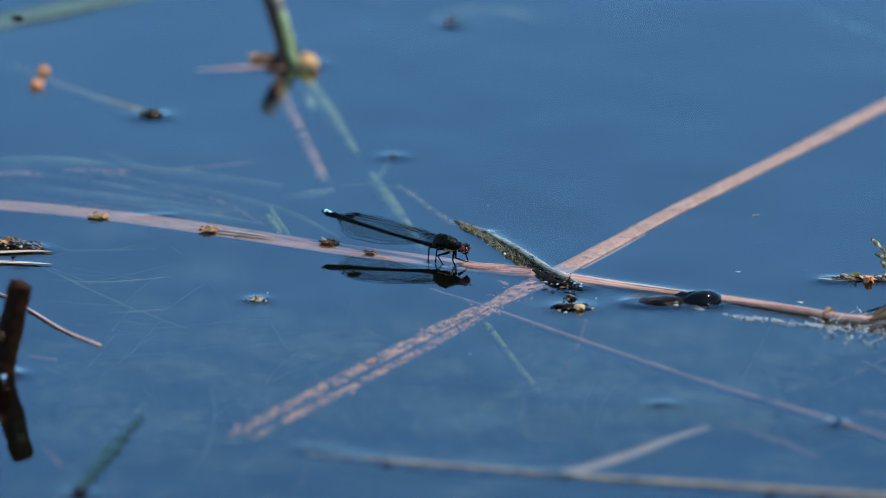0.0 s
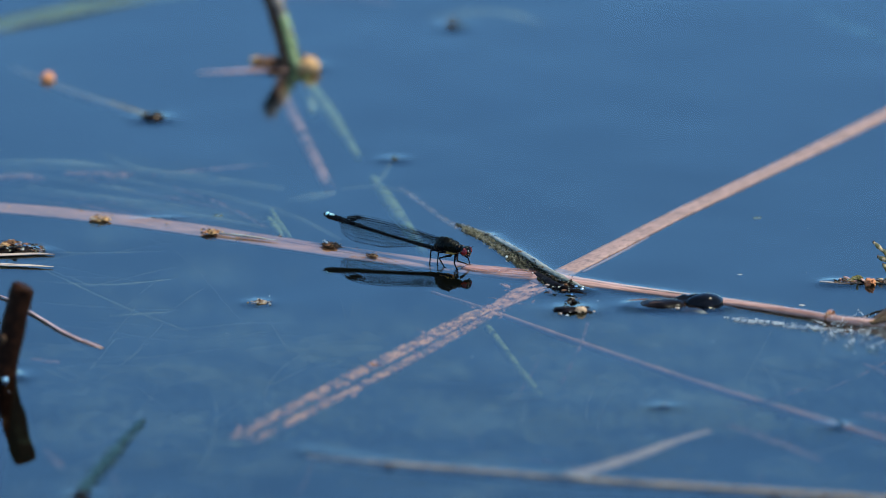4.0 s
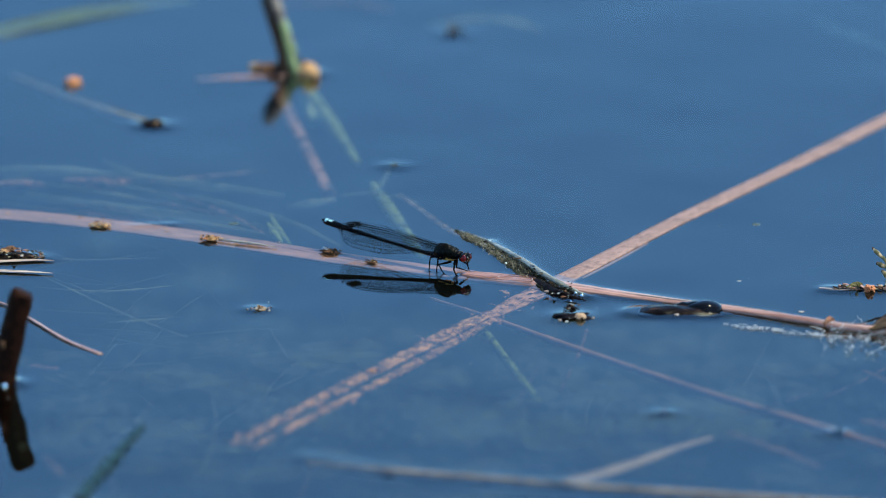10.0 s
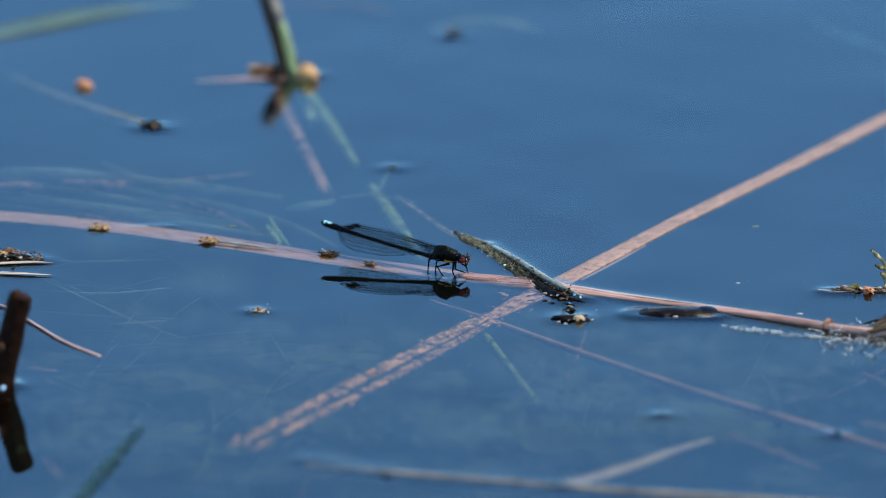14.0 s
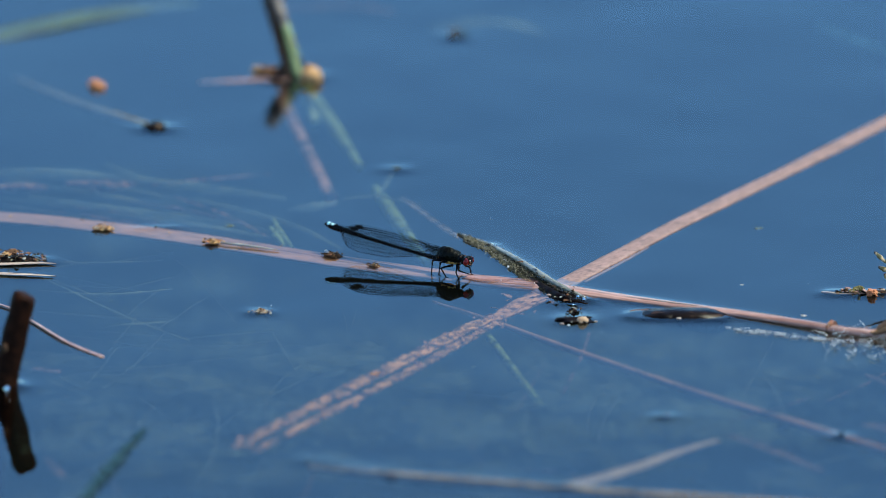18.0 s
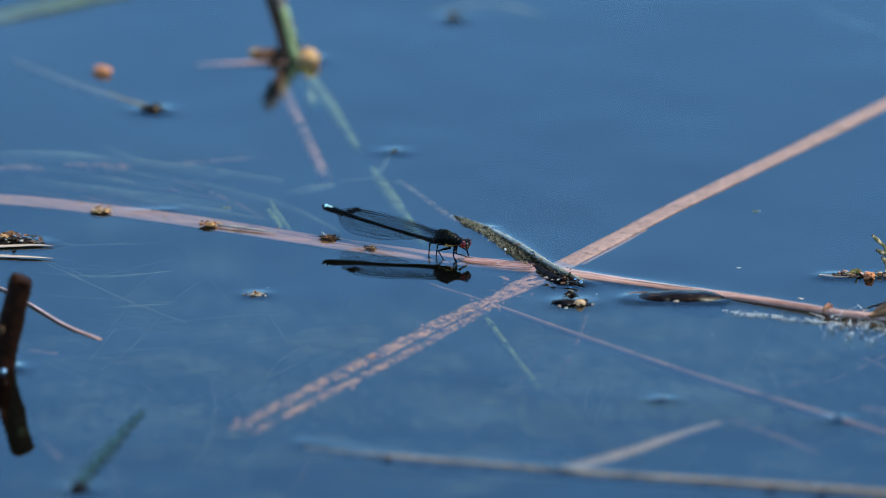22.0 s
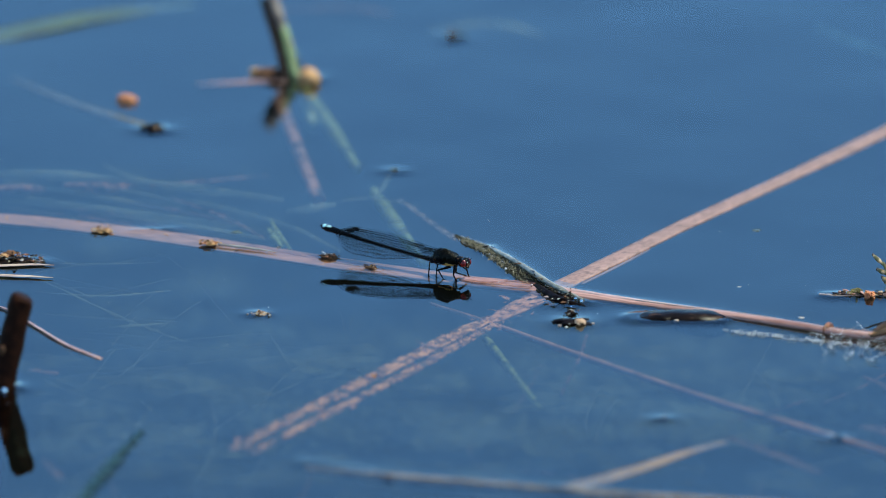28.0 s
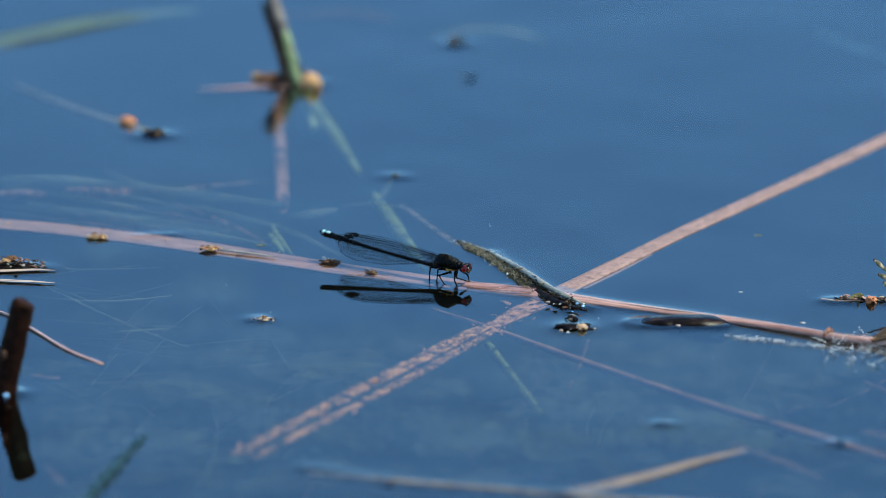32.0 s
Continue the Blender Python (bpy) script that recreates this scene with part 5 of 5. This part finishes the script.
def build_wing(parent, m, length, chord, label, dense):
    """A stalked wing: clear membrane, a net of dark veins and a dark cell near the tip, laid out flat and set by m."""
    def at(u, v):
        x, a, b = wing_outline(u, length, chord)
        return m @ Vector((x, 0.00018 * math.sin(v * 9), a + (b - a) * v))
    bm = BM()
    grid = [[bm.verts.new(at(i / 28, j / 6)) for j in range(7)] for i in range(28)]
    for i in range(27):
        for j in range(6):
            bm.faces.new((grid[i][j], grid[i + 1][j], grid[i + 1][j + 1], grid[i][j + 1]))
    wing = part("wing", bm, MEMBRANE, parent, label)
    bm = BM()
    thick = 0.000035 if dense else 0.000016
    for v, r in ((0.0, 1.9), (0.09, 1.5), (0.2, 1.3), (0.32, 0.9), (0.44, 1.1), (0.56, 0.8), (0.68, 0.8), (0.84, 0.8), (1.0, 1.0)):
        sweep(bm, [(*at(i / 27, v), thick * r) for i in range(0, 28)], 4, 1)
    rng = random.Random(int(length * 1e6))
    cols = (0.0, 0.09, 0.2, 0.32, 0.44, 0.56, 0.68, 0.84, 1.0)
    for a, b in zip(cols, cols[1:]):
        u = 0.2 + rng.uniform(0, 0.04)
        while u < 0.96:
            sweep(bm, [(*at(u, a), thick * 0.75), (*at(u + rng.uniform(-0.003, 0.003), b), thick * 0.75)], 4, 1)
            u += rng.uniform(0.022, 0.029) * (1.0 if dense else 4.0)
    part("vein_net", bm, VEIN, wing, "net of dark veins")
    bm = BM()
    sweep(bm, [(*(at(0.85, 0.06)), 0.00014), (*(at(0.875, 0.07)), 0.00022), (*(at(0.905, 0.08)), 0.00022), (*(at(0.925, 0.09)), 0.00014)], 6, 3)
    part("dark_cell", bm, VEIN, wing, "dark cell near the wing tip")


def build_damselfly():
    """Head towards +x, resting on its legs over the origin."""
    fly = thing("damselfly", "slender black damselfly, red eyes, blue-tipped tail, perched on a reed", "damselfly", (0, 0, 0))
    mm = 0.001
    rise = math.atan2(3.0, 28.0)

    def ab(s):
        """A place on the abdomen s millimetres behind the thorax."""
        s *= 1.09
        return Vector((-2.6 - s * math.cos(rise), 0, 2.75 + s * math.sin(rise) - 0.0012 * s * (28 - s)))
    cuts = (0, 1.5, 5.2, 9.4, 13.6, 17.8, 21.4, 24.0, 25.2, 26.4, 27.3)
    wide = (0.62, 0.50, 0.40, 0.36, 0.37, 0.42, 0.52, 0.64, 0.70, 0.70, 0.50)
    for i in range(10):
        a, b, r0, r1 = cuts[i], cuts[i + 1], wide[i], wide[i + 1]
        pts = []
        for u, k in ((0.0, 0.94), (0.12, 1.0), (0.5, 0.95), (0.88, 1.04), (1.0, 0.96)):
            q, r = ab(a + (b - a) * u), (r0 + (r1 - r0) * u) * k
            pts.append((*(q * mm), r * mm))
        part("abdomen_segment", sweep(BM(), pts, 10, 2), CHITIN, fly)
    for s0, s1, r in ((24.9, 25.8, 0.54), (25.7, 27.0, 0.56)):
        pts = [(*((ab(s0 + (s1 - s0) * u) + Vector((0, 0, 0.20))) * mm), r * k * 1.06 * mm, r * k * 0.86 * mm) for u, k in ((0.0, 0.8), (0.15, 1.0), (0.85, 1.0), (1.0, 0.8))]
        part("tail_saddle", sweep(BM(), pts, 12, 3), BLUE, fly, "pale sky-blue saddle on the tail")
    e = ab(27.3)
    for s in (-1, 1):
        part("clasper", sweep(BM(), [(*(e * mm), 0.18 * mm), (*((e + Vector((-0.35, 0.18 * s, 0.1))) * mm), 0.18 * mm), (*((e + Vector((-0.6, 0.10 * s, -0.05))) * mm), 0.06 * mm)], 6, 3), CHITIN, fly)
    part("thorax", sweep(BM(), [(x * mm, 0, z * mm, w * mm, h * mm) for x, z, w, h in ((-3.1, 2.95, 0.6, 0.55), (-2.2, 3.8, 1.05, 1.2), (-0.9, 4.2, 1.35, 1.58), (0.7, 4.0, 1.3, 1.42), (2.1, 3.7, 1.0, 1.1), (3.1, 3.6, 0.6, 0.72))], 18, 6, 0.30, 2), BRONZE, fly, "bronze-black thorax")
    part("thorax_top", blob(BM(), (-1.3 * mm, 0, 5.2 * mm), (1.2 * mm, 0.8 * mm, 0.6 * mm), 0.2, 5, 3), CHITIN, fly)
    part("underside", blob(BM(), (-0.3 * mm, 0, 2.75 * mm), (2.4 * mm, 0.9 * mm, 0.68 * mm), 0.3, 6, 3), BELLY, fly, "amber-yellow underside")
    part("collar", blob(BM(), (2.9 * mm, 0, 3.75 * mm), (0.75 * mm, 0.95 * mm, 0.85 * mm), 0.25, 9, 3, 2.0), CHITIN, fly)
    for s in (-1, 1):
        part("side_plate", blob(BM(), (1.1 * mm, 0.95 * s * mm, 4.3 * mm), (1.1 * mm, 0.42 * mm, 0.75 * mm), 0.3, 12, 3, 2.0), BRONZE, fly)
        part("side_plate", blob(BM(), (-1.1 * mm, 1.0 * s * mm, 3.8 * mm), (1.3 * mm, 0.40 * mm, 1.0 * mm), 0.3, 14, 3, 2.0), CHITIN, fly)
        part("shoulder_mark", blob(BM(), (3.3 * mm, 0.7 * s * mm, 4.25 * mm), (0.28 * mm, 0.18 * mm, 0.16 * mm), 0.3, 5, 2), BROWN, fly, "dull brown shoulder mark")
        part("wing_root", blob(BM(), (-0.9 * mm, 0.5 * s * mm, 5.0 * mm), (0.8 * mm, 0.4 * mm, 0.45 * mm), 0.3, 5, 2), CHITIN, fly)
    part("neck", sweep(BM(), [(2.2 * mm, 0, 3.7 * mm, 0.55 * mm), (4.0 * mm, 0, 3.5 * mm, 0.4 * mm)], 8, 3), CHITIN, fly)
    hx = 4.7
    head = part("head", blob(BM(), ((hx + 0.05) * mm, 0, 3.6 * mm), (0.85 * mm, 1.15 * mm, 0.95 * mm), 0.12, 7, 3), CHITIN, fly)
    for s in (-1, 1):
        eye = part("eye", blob(BM(), ((hx + 0.10) * mm, 0.92 * s * mm, 3.5 * mm), (0.66 * mm, 0.62 * mm, 0.78 * mm), 0.03, 8, 3), RED, head, "glossy dark red eye")
        part("eye_cap", blob(BM(), ((hx - 0.12) * mm, 0.90 * s * mm, 3.78 * mm), (0.58 * mm, 0.60 * mm, 0.58 * mm), 0.05, 3, 3), CHITIN, eye, "black crown of the eye")
        part("antenna", sweep(BM(), [((hx + 0.5) * mm, 0.4 * s * mm, 4.0 * mm, 0.06 * mm), ((hx + 1.3) * mm, 0.9 * s * mm, 4.6 * mm, 0.03 * mm)], 5, 3), CHITIN, head)
        part("jaw", sweep(BM(), [((hx + 0.4) * mm, 0.3 * s * mm, 2.8 * mm, 0.15 * mm), ((hx + 0.7) * mm, 0.2 * s * mm, 2.2 * mm, 0.06 * mm)], 5, 3), CHITIN, head)
    hair = random.Random(4)
    for i in range(12):
        a = hair.uniform(-1.4, 1.6)
        c = Vector((hx + 0.1, hair.uniform(-0.9, 0.9), 3.55))
        d = Vector((math.cos(a) * 0.9, hair.uniform(-0.3, 0.3), abs(math.sin(a)) * 0.9 + 0.2))
        part("bristle", sweep(BM(), [(*((c + d * 0.7) * mm), 0.05 * mm), (*((c + d * 1.22) * mm), 0.02 * mm)], 4, 2), CHITIN, head)
    part("face", blob(BM(), ((hx + 0.65) * mm, 0, 3.1 * mm), (0.35 * mm, 0.7 * mm, 0.5 * mm), 0.15, 2, 2), BRONZE, head)
    part("mouth", blob(BM(), ((hx + 0.5) * mm, 0, 2.7 * mm), (0.3 * mm, 0.45 * mm, 0.35 * mm), 0.2, 4, 2), CHITIN, head)
    # white and cream dots are painted glints; rust dots are the face's own colour
    for i, (y, z) in enumerate(((-0.55, 3.75), (-0.35, 3.35), (0.1, 2.9), (-0.6, 3.0))):
        part("face_mark", blob(BM(), ((hx + 0.92) * mm, y * mm, z * mm), (0.12 * mm, 0.20 * mm, 0.13 * mm), 0.3, i, 1), (WHITE, RUST, CREAM, RUST)[i], head, "small face mark, the pale ones standing for glints")
    # hip, knee and foot of each leg, by side
    legs = ((-1, (-1.4, 0.6, 2.9), (-3.4, 1.5, 2.68), (-2.73, 2.86, 0.0)), (-1, (0.0, 0.7, 2.8), (-1.4, 1.5, 2.54), (-1.2, 2.3, 0.0)), (-1, (1.5, 0.8, 2.3), (-0.73, 2.2, 1.55), (1.06, 2.8, 0.0)),
            (-1, (2.4, 0.6, 2.6), (3.07, 2.0, 1.0), (4.0, 2.45, 0.0)), (1, (2.0, 0.6, 2.7), (1.4, 1.2, 0.6), (3.3, 2.0, 0.1)), (1, (2.6, 0.6, 2.7), (3.9, 1.7, 1.5), (3.85, 2.35, 0.0)))
    for s, hip, knee, foot in legs:
        h, k, f = (tuple(v * mm for v in (q[0], q[1] * s, q[2])) for q in (hip, knee, foot))
        leg = part("leg", sweep(BM(), [(*h, 0.30 * mm), (*[(a + b) / 2 for a, b in zip(h, k)], 0.22 * mm), (*k, 0.16 * mm)], 6, 4), CHITIN, fly)
        part("shin", sweep(BM(), [(*k, 0.16 * mm), (*f, 0.11 * mm)], 6, 3), CHITIN, leg)
        part("foot", sweep(BM(), [(*f, 0.14 * mm), (f[0] + 0.7 * mm, f[1], f[2] - 0.1 * mm, 0.08 * mm)], 5, 2), CHITIN, leg)
        spines = BM()
        for i in range(5):
            u = 0.15 + 0.16 * i
            c = [a + (b - a) * u for a, b in zip(k, f)]
            sweep(spines, [(*c, 0.03 * mm), (c[0] + 0.35 * mm, c[1] - 0.1 * s * mm, c[2] - 0.22 * mm, 0.015 * mm)], 4, 1)
        part("spine_row", spines, CHITIN, leg)
    for s in (-1, 1):
        for z, back, ln, ch, lean, dip in ((4.75, -0.2, 27.6, 5.3, 6, 0.75), (4.35, -1.5, 25.7, 5.1, 5, 1.1)):
            m = Matrix.Translation((back * mm, 0.4 * s * mm, z * mm)) @ Euler((radians(lean * s), radians(dip), radians(-1.6 * s))).to_matrix().to_4x4()
            build_wing(fly, m, ln * mm, ch * mm, "clear net-veined wing folded back along the body", s < 0 and ln > 25)
    return fly


def build_midge():
    m = thing("midge", "tiny dark midge flying over the pond", "midge", (0, 0, 0))
    mm = 0.0014
    part("body", sweep(BM(), [(-1.0 * mm, 0, 0, 0.15 * mm), (-0.3 * mm, 0, 0, 0.3 * mm), (0.5 * mm, 0, 0.1 * mm, 0.45 * mm), (0.9 * mm, 0, 0, 0.2 * mm)], 8, 4), CHITIN, m)
    part("head", blob(BM(), (1.05 * mm, 0, 0), (0.25 * mm, 0.3 * mm, 0.25 * mm), 0.1, 1, 2), CHITIN, m)
    for s in (-1, 1):
        part("wing", leaf(BM(), [(0.4 * mm, 0.2 * s * mm, 0.3 * mm, 0.1 * mm), (0.0, 1.0 * s * mm, 0.6 * mm, 0.35 * mm), (-0.3 * mm, 1.7 * s * mm, 0.8 * mm, 0.15 * mm)], 0.00003, 0.05, 5), MEMBRANE, m)
        part("leg", sweep(BM(), [(0.3 * mm, 0.2 * s * mm, -0.3 * mm, 0.05 * mm), (0.2 * mm, 0.7 * s * mm, -0.6 * mm, 0.04 * mm), (0.0, 0.9 * s * mm, -1.1 * mm, 0.03 * mm)], 5, 3), CHITIN, m)
    return m


MIDGE = build_midge()
FLY = build_damselfly()
REED_AFLOAT = build_floating_reed()
CROSSING = build_crossing_blade()
build_algae_twig()
build_snag()
DOME = build_slick_lump()
build_surface_plant()
build_fibres()
build_stub()
build_left_raft()
CRUMBS = build_crumbs()
SWAYING = build_far_stalk()
build_far_leaves()
DRIFTING = build_near_stems()
build_weed()
SEEDS, FLUFF = build_drifters()
build_bed()
build_water()


def motions():
    walk(FLY, [(0.0, pose(0.0007, -0.0104, 0.0000, 0, 0, -36.6)), (24.0, pose(0.0007, -0.0104, 0.0000, 0, 0, -36.3)), (28.0, pose(0.0006, -0.0104, 0.0000, 0, 0, -35.5)),
               (29.0, pose(0.0004, -0.0105, 0.0000, 0, 0, -34.5)), (32.0, pose(0.0004, -0.0105, 0.0000, 0, 0, -34.5))])
    walk(MIDGE, [
        (0, pose(-0.0925, 0.0860, 0.0300, 0, 0, -20)),
        (0.1, pose(-0.0465, -0.0673, 0.0300, 0, 0, -40)),
        (0.3, pose(-0.0023, -0.4072, 0.0300, 0, 0, -20)),
        (3, pose(-0.1174, -0.4076, 0.0300, 0, 0, -40)),
        (5.6, pose(-0.1387, -0.1214, 0.0300, 0, 0, -20)),
        (5.8, pose(-0.0728, -0.1793, 0.0300, 0, 0, -40)),
        (5.9, pose(-0.0221, -0.2892, 0.0300, 0, 0, -20)),
        (6.0, pose(-0.0135, -0.3722, 0.0300, 0, 0, -40)),
        (12.5, pose(0.1004, -0.4028, 0.0400, 0, 0, -20)),
        (12.8, pose(0.1144, -0.2185, 0.0500, 0, 0, -40)),
        (13.0, pose(0.0586, -0.1866, 0.0500, 0, 0, -20)),
        (13.2, pose(0.1158, -0.0766, 0.0500, 0, 0, -40)),
        (20, pose(0.1405, -0.1906, 0.1500, 0, 0, -40)),
        (30, pose(0.1231, -0.3157, 0.2000, 0, 0, -20)),
        (31.8, pose(0.0593, -0.0325, 0.1000, 0, 0, -20)),
        (32, pose(0.0041, -0.2116, 0.0900, 0, 0, -40)),
    ])
    walk(SEEDS[0], [
        (0, pose(-0.0905, 0.1497, 0.0000, 0, 0, 0)),
        (0.5, pose(-0.0902, 0.1515, 0.0000, 0, 0, 1.5)),
        (1, pose(-0.0905, 0.1530, 0.0000, 0, 0, 3)),
        (1.5, pose(-0.0909, 0.1564, 0.0000, 0, 0, 4.5)),
        (2, pose(-0.0904, 0.1568, 0.0000, 0, 0, 6)),
        (2.5, pose(-0.0901, 0.1580, 0.0000, 0, 0, 7.5)),
        (3, pose(-0.0895, 0.1597, 0.0000, 0, 0, 9)),
        (3.5, pose(-0.0891, 0.1586, 0.0000, 0, 0, 10.5)),
        (5.5, pose(-0.0879, 0.1589, 0.0000, 0, 0, 16.5)),
        (6, pose(-0.0877, 0.1580, 0.0000, 0, 0, 18)),
        (7, pose(-0.0869, 0.1573, 0.0000, 0, 0, 21)),
        (8, pose(-0.0850, 0.1607, 0.0000, 0, 0, 24)),
        (9, pose(-0.0839, 0.1601, 0.0000, 0, 0, 27)),
        (10, pose(-0.0833, 0.1609, 0.0000, 0, 0, 30)),
        (13, pose(-0.0811, 0.1601, 0.0000, 0, 0, 39)),
        (17, pose(-0.0793, 0.1632, 0.0000, 0, 0, 51)),
        (19, pose(-0.0780, 0.1596, 0.0000, 0, 0, 57)),
        (20, pose(-0.0773, 0.1583, 0.0000, 0, 0, 60)),
        (21, pose(-0.0771, 0.1578, 0.0000, 0, 0, 63)),
        (23, pose(-0.0761, 0.1589, 0.0000, 0, 0, 69)),
        (24.5, pose(-0.0741, 0.1594, 0.0000, 0, 0, 73)),
        (26.5, pose(-0.0724, 0.1537, 0.0000, 0, 0, 79)),
        (28, pose(-0.0713, 0.1494, 0.0000, 0, 0, 84)),
        (29, pose(-0.0702, 0.1415, 0.0000, 0, 0, 87)),
        (30, pose(-0.0702, 0.1359, 0.0000, 0, 0, 90)),
        (31, pose(-0.0713, 0.1337, 0.0000, 0, 0, 93)),
        (32, pose(-0.0706, 0.1328, 0.0000, 0, 0, 96)),
    ])
    walk(SEEDS[1], [
        (0, pose(-0.0894, 0.1630, 0.0000, 0, 0, 0)),
        (0.5, pose(-0.0894, 0.1625, 0.0000, 0, 0, -1)),
        (1, pose(-0.0895, 0.1624, 0.0000, 0, 0, -2)),
        (1.5, pose(-0.0896, 0.1625, 0.0000, 0, 0, -3)),
        (2, pose(-0.0891, 0.1634, 0.0000, 0, 0, -4)),
        (2.5, pose(-0.0892, 0.1630, 0.0000, 0, 0, -5)),
        (3, pose(-0.0894, 0.1608, 0.0000, 0, 0, -6)),
        (3.5, pose(-0.0890, 0.1603, 0.0000, 0, 0, -7)),
        (5.5, pose(-0.0878, 0.1594, 0.0000, 0, 0, -11)),
        (6, pose(-0.0874, 0.1586, 0.0000, 0, 0, -12)),
        (7, pose(-0.0858, 0.1584, 0.0000, 0, 0, -14)),
        (8, pose(-0.0835, 0.1607, 0.0000, 0, 0, -16)),
        (9, pose(-0.0827, 0.1612, 0.0000, 0, 0, -18)),
        (10, pose(-0.0825, 0.1615, 0.0000, 0, 0, -20)),
        (13, pose(-0.0803, 0.1588, 0.0000, 0, 0, -26)),
        (17, pose(-0.0782, 0.1612, 0.0000, 0, 0, -34)),
        (19, pose(-0.0769, 0.1579, 0.0000, 0, 0, -38)),
        (20, pose(-0.0761, 0.1570, 0.0000, 0, 0, -40)),
        (21, pose(-0.0759, 0.1568, 0.0000, 0, 0, -42)),
        (23, pose(-0.0749, 0.1583, 0.0000, 0, 0, -46)),
        (24.5, pose(-0.0728, 0.1588, 0.0000, 0, 0, -49)),
        (26.5, pose(-0.0711, 0.1530, 0.0000, 0, 0, -53)),
        (28, pose(-0.0699, 0.1484, 0.0000, 0, 0, -56)),
        (29, pose(-0.0688, 0.1405, 0.0000, 0, 0, -58)),
        (30, pose(-0.0686, 0.1350, 0.0000, 0, 0, -60)),
        (31, pose(-0.0702, 0.1327, 0.0000, 0, 0, -62)),
        (32, pose(-0.0700, 0.1322, 0.0000, 0, 0, -64)),
    ])
    walk(FLUFF, [
        (0, pose(-0.0481, 0.0323, 0.0000)),
        (6, pose(-0.0478, 0.0323, 0.0000)),
        (9, pose(-0.0449, 0.0312, 0.0000)),
        (13, pose(-0.0444, 0.0302, 0.0000)),
        (17, pose(-0.0460, 0.0320, 0.0000)),
        (19, pose(-0.0459, 0.0310, 0.0000)),
        (20, pose(-0.0449, 0.0301, 0.0000)),
        (23, pose(-0.0469, 0.0326, 0.0000)),
        (26.5, pose(-0.0477, 0.0324, 0.0000)),
        (28, pose(-0.0439, 0.0278, 0.0000)),
        (29, pose(-0.0415, 0.0235, 0.0000)),
        (30, pose(-0.0389, 0.0205, 0.0000)),
        (31, pose(-0.0393, 0.0204, 0.0000)),
        (32, pose(-0.0391, 0.0209, 0.0000)),
    ])
    walk(CRUMBS["one"], [
        (0, pose(-0.0734, 0.0278, 0.0000)),
        (14, pose(-0.0732, 0.0278, 0.0000)),
        (28, pose(-0.0729, 0.0273, 0.0000)),
        (29, pose(-0.0735, 0.0268, 0.0000)),
        (30, pose(-0.0740, 0.0268, 0.0000)),
        (32, pose(-0.0742, 0.0263, 0.0000)),
    ])
    walk(CRUMBS["three"], [
        (0, pose(-0.0385, -0.0438, 0.0000)),
        (2, pose(-0.0382, -0.0438, 0.0000)),
        (6, pose(-0.0380, -0.0438, 0.0000)),
        (12, pose(-0.0380, -0.0438, 0.0000)),
        (18, pose(-0.0382, -0.0434, 0.0000)),
        (22, pose(-0.0387, -0.0438, 0.0000)),
        (24, pose(-0.0386, -0.0438, 0.0000)),
        (28, pose(-0.0379, -0.0438, 0.0000)),
        (32, pose(-0.0375, -0.0438, 0.0000)),
    ])
    for ob in (*REED_AFLOAT, CRUMBS["two"], CRUMBS["mound"], CRUMBS["husk"]):
        x, y, z = ob.location
        walk(ob, [(0.0, pose(x, y, z)), (16.0, pose(x, y, z)), (20.0, pose(x - 0.0001, y, z)), (28.2, pose(x - 0.0002, y, z)), (29.2, pose(x - 0.0004, y - 0.0001, z)), (32.0, pose(x - 0.0004, y - 0.0001, z))])
    # the creature's dome sinks while its back comes up
    walk(DOME[0], [(0.0, pose(0, 0, 0)), (6.5, pose(0, 0, 0)), (9.0, pose(0, 0, -0.0001)), (11.0, pose(0, 0, -0.0003)), (13.0, pose(0, 0, -0.0006)), (14.0, pose(0, 0, -0.0010)),
                   (17.0, pose(0.0003, 0, -0.0018)), (20.0, pose(0.0006, 0, -0.0023)), (32.0, pose(0.0008, 0, -0.0024))])
    walk(DOME[1], [(0.0, pose(0, 0, -0.0008)), (6.0, pose(0, 0, -0.0008)), (9.0, pose(0, 0, -0.0001)), (13.0, pose(0.0004, 0, 0.0001)), (20.0, pose(0.0010, 0, 0.0003)), (32.0, pose(0.0014, 0, 0.0003))])
    walk(SWAYING, [(t, Matrix.Translation(SWAYING.location) @ pose(0, 0, 0, 0, 0, a)) for t, a in ((0.0, 0.0), (14.0, 0.3), (24.0, -0.2), (27.0, -0.6), (28.0, -1.3), (29.0, -2.3), (30.0, -3.5), (31.0, -5.0), (32.0, -6.6))])
    for piece in CROSSING:
        walk(piece, [(t, pose(0, 0, 0, 0, 0, -0.077 * a)) for t, a in ((0.0, 0.0), (1.5, 5.0), (3.0, 9.0), (6.0, 12.0), (8.0, 12.0), (10.0, 9.0), (13.0, 5.0), (17.0, 3.0), (19.0, 4.0),
                     (22.0, 4.5), (24.0, 6.0), (27.0, 16.0), (28.0, 20.0), (30.0, 22.5), (32.0, 24.0))])
    walk(DRIFTING, [(t, Matrix.Translation(DRIFTING.location) @ pose(0, 0, 0, 1.2 * u, -0.8 * u, -11.0 * a))
                    for t, a, u in ((0.0, 0.0, 0.0), (6.0, 0.0, -0.1), (12.0, 0.1, 0.0), (17.0, 0.1, 0.1), (19.0, 0.25, 0.4), (24.0, 0.3, 0.5), (28.0, 0.45, 0.7), (30.0, 0.7, 0.9), (32.0, 1.0, 1.0))])


motions()
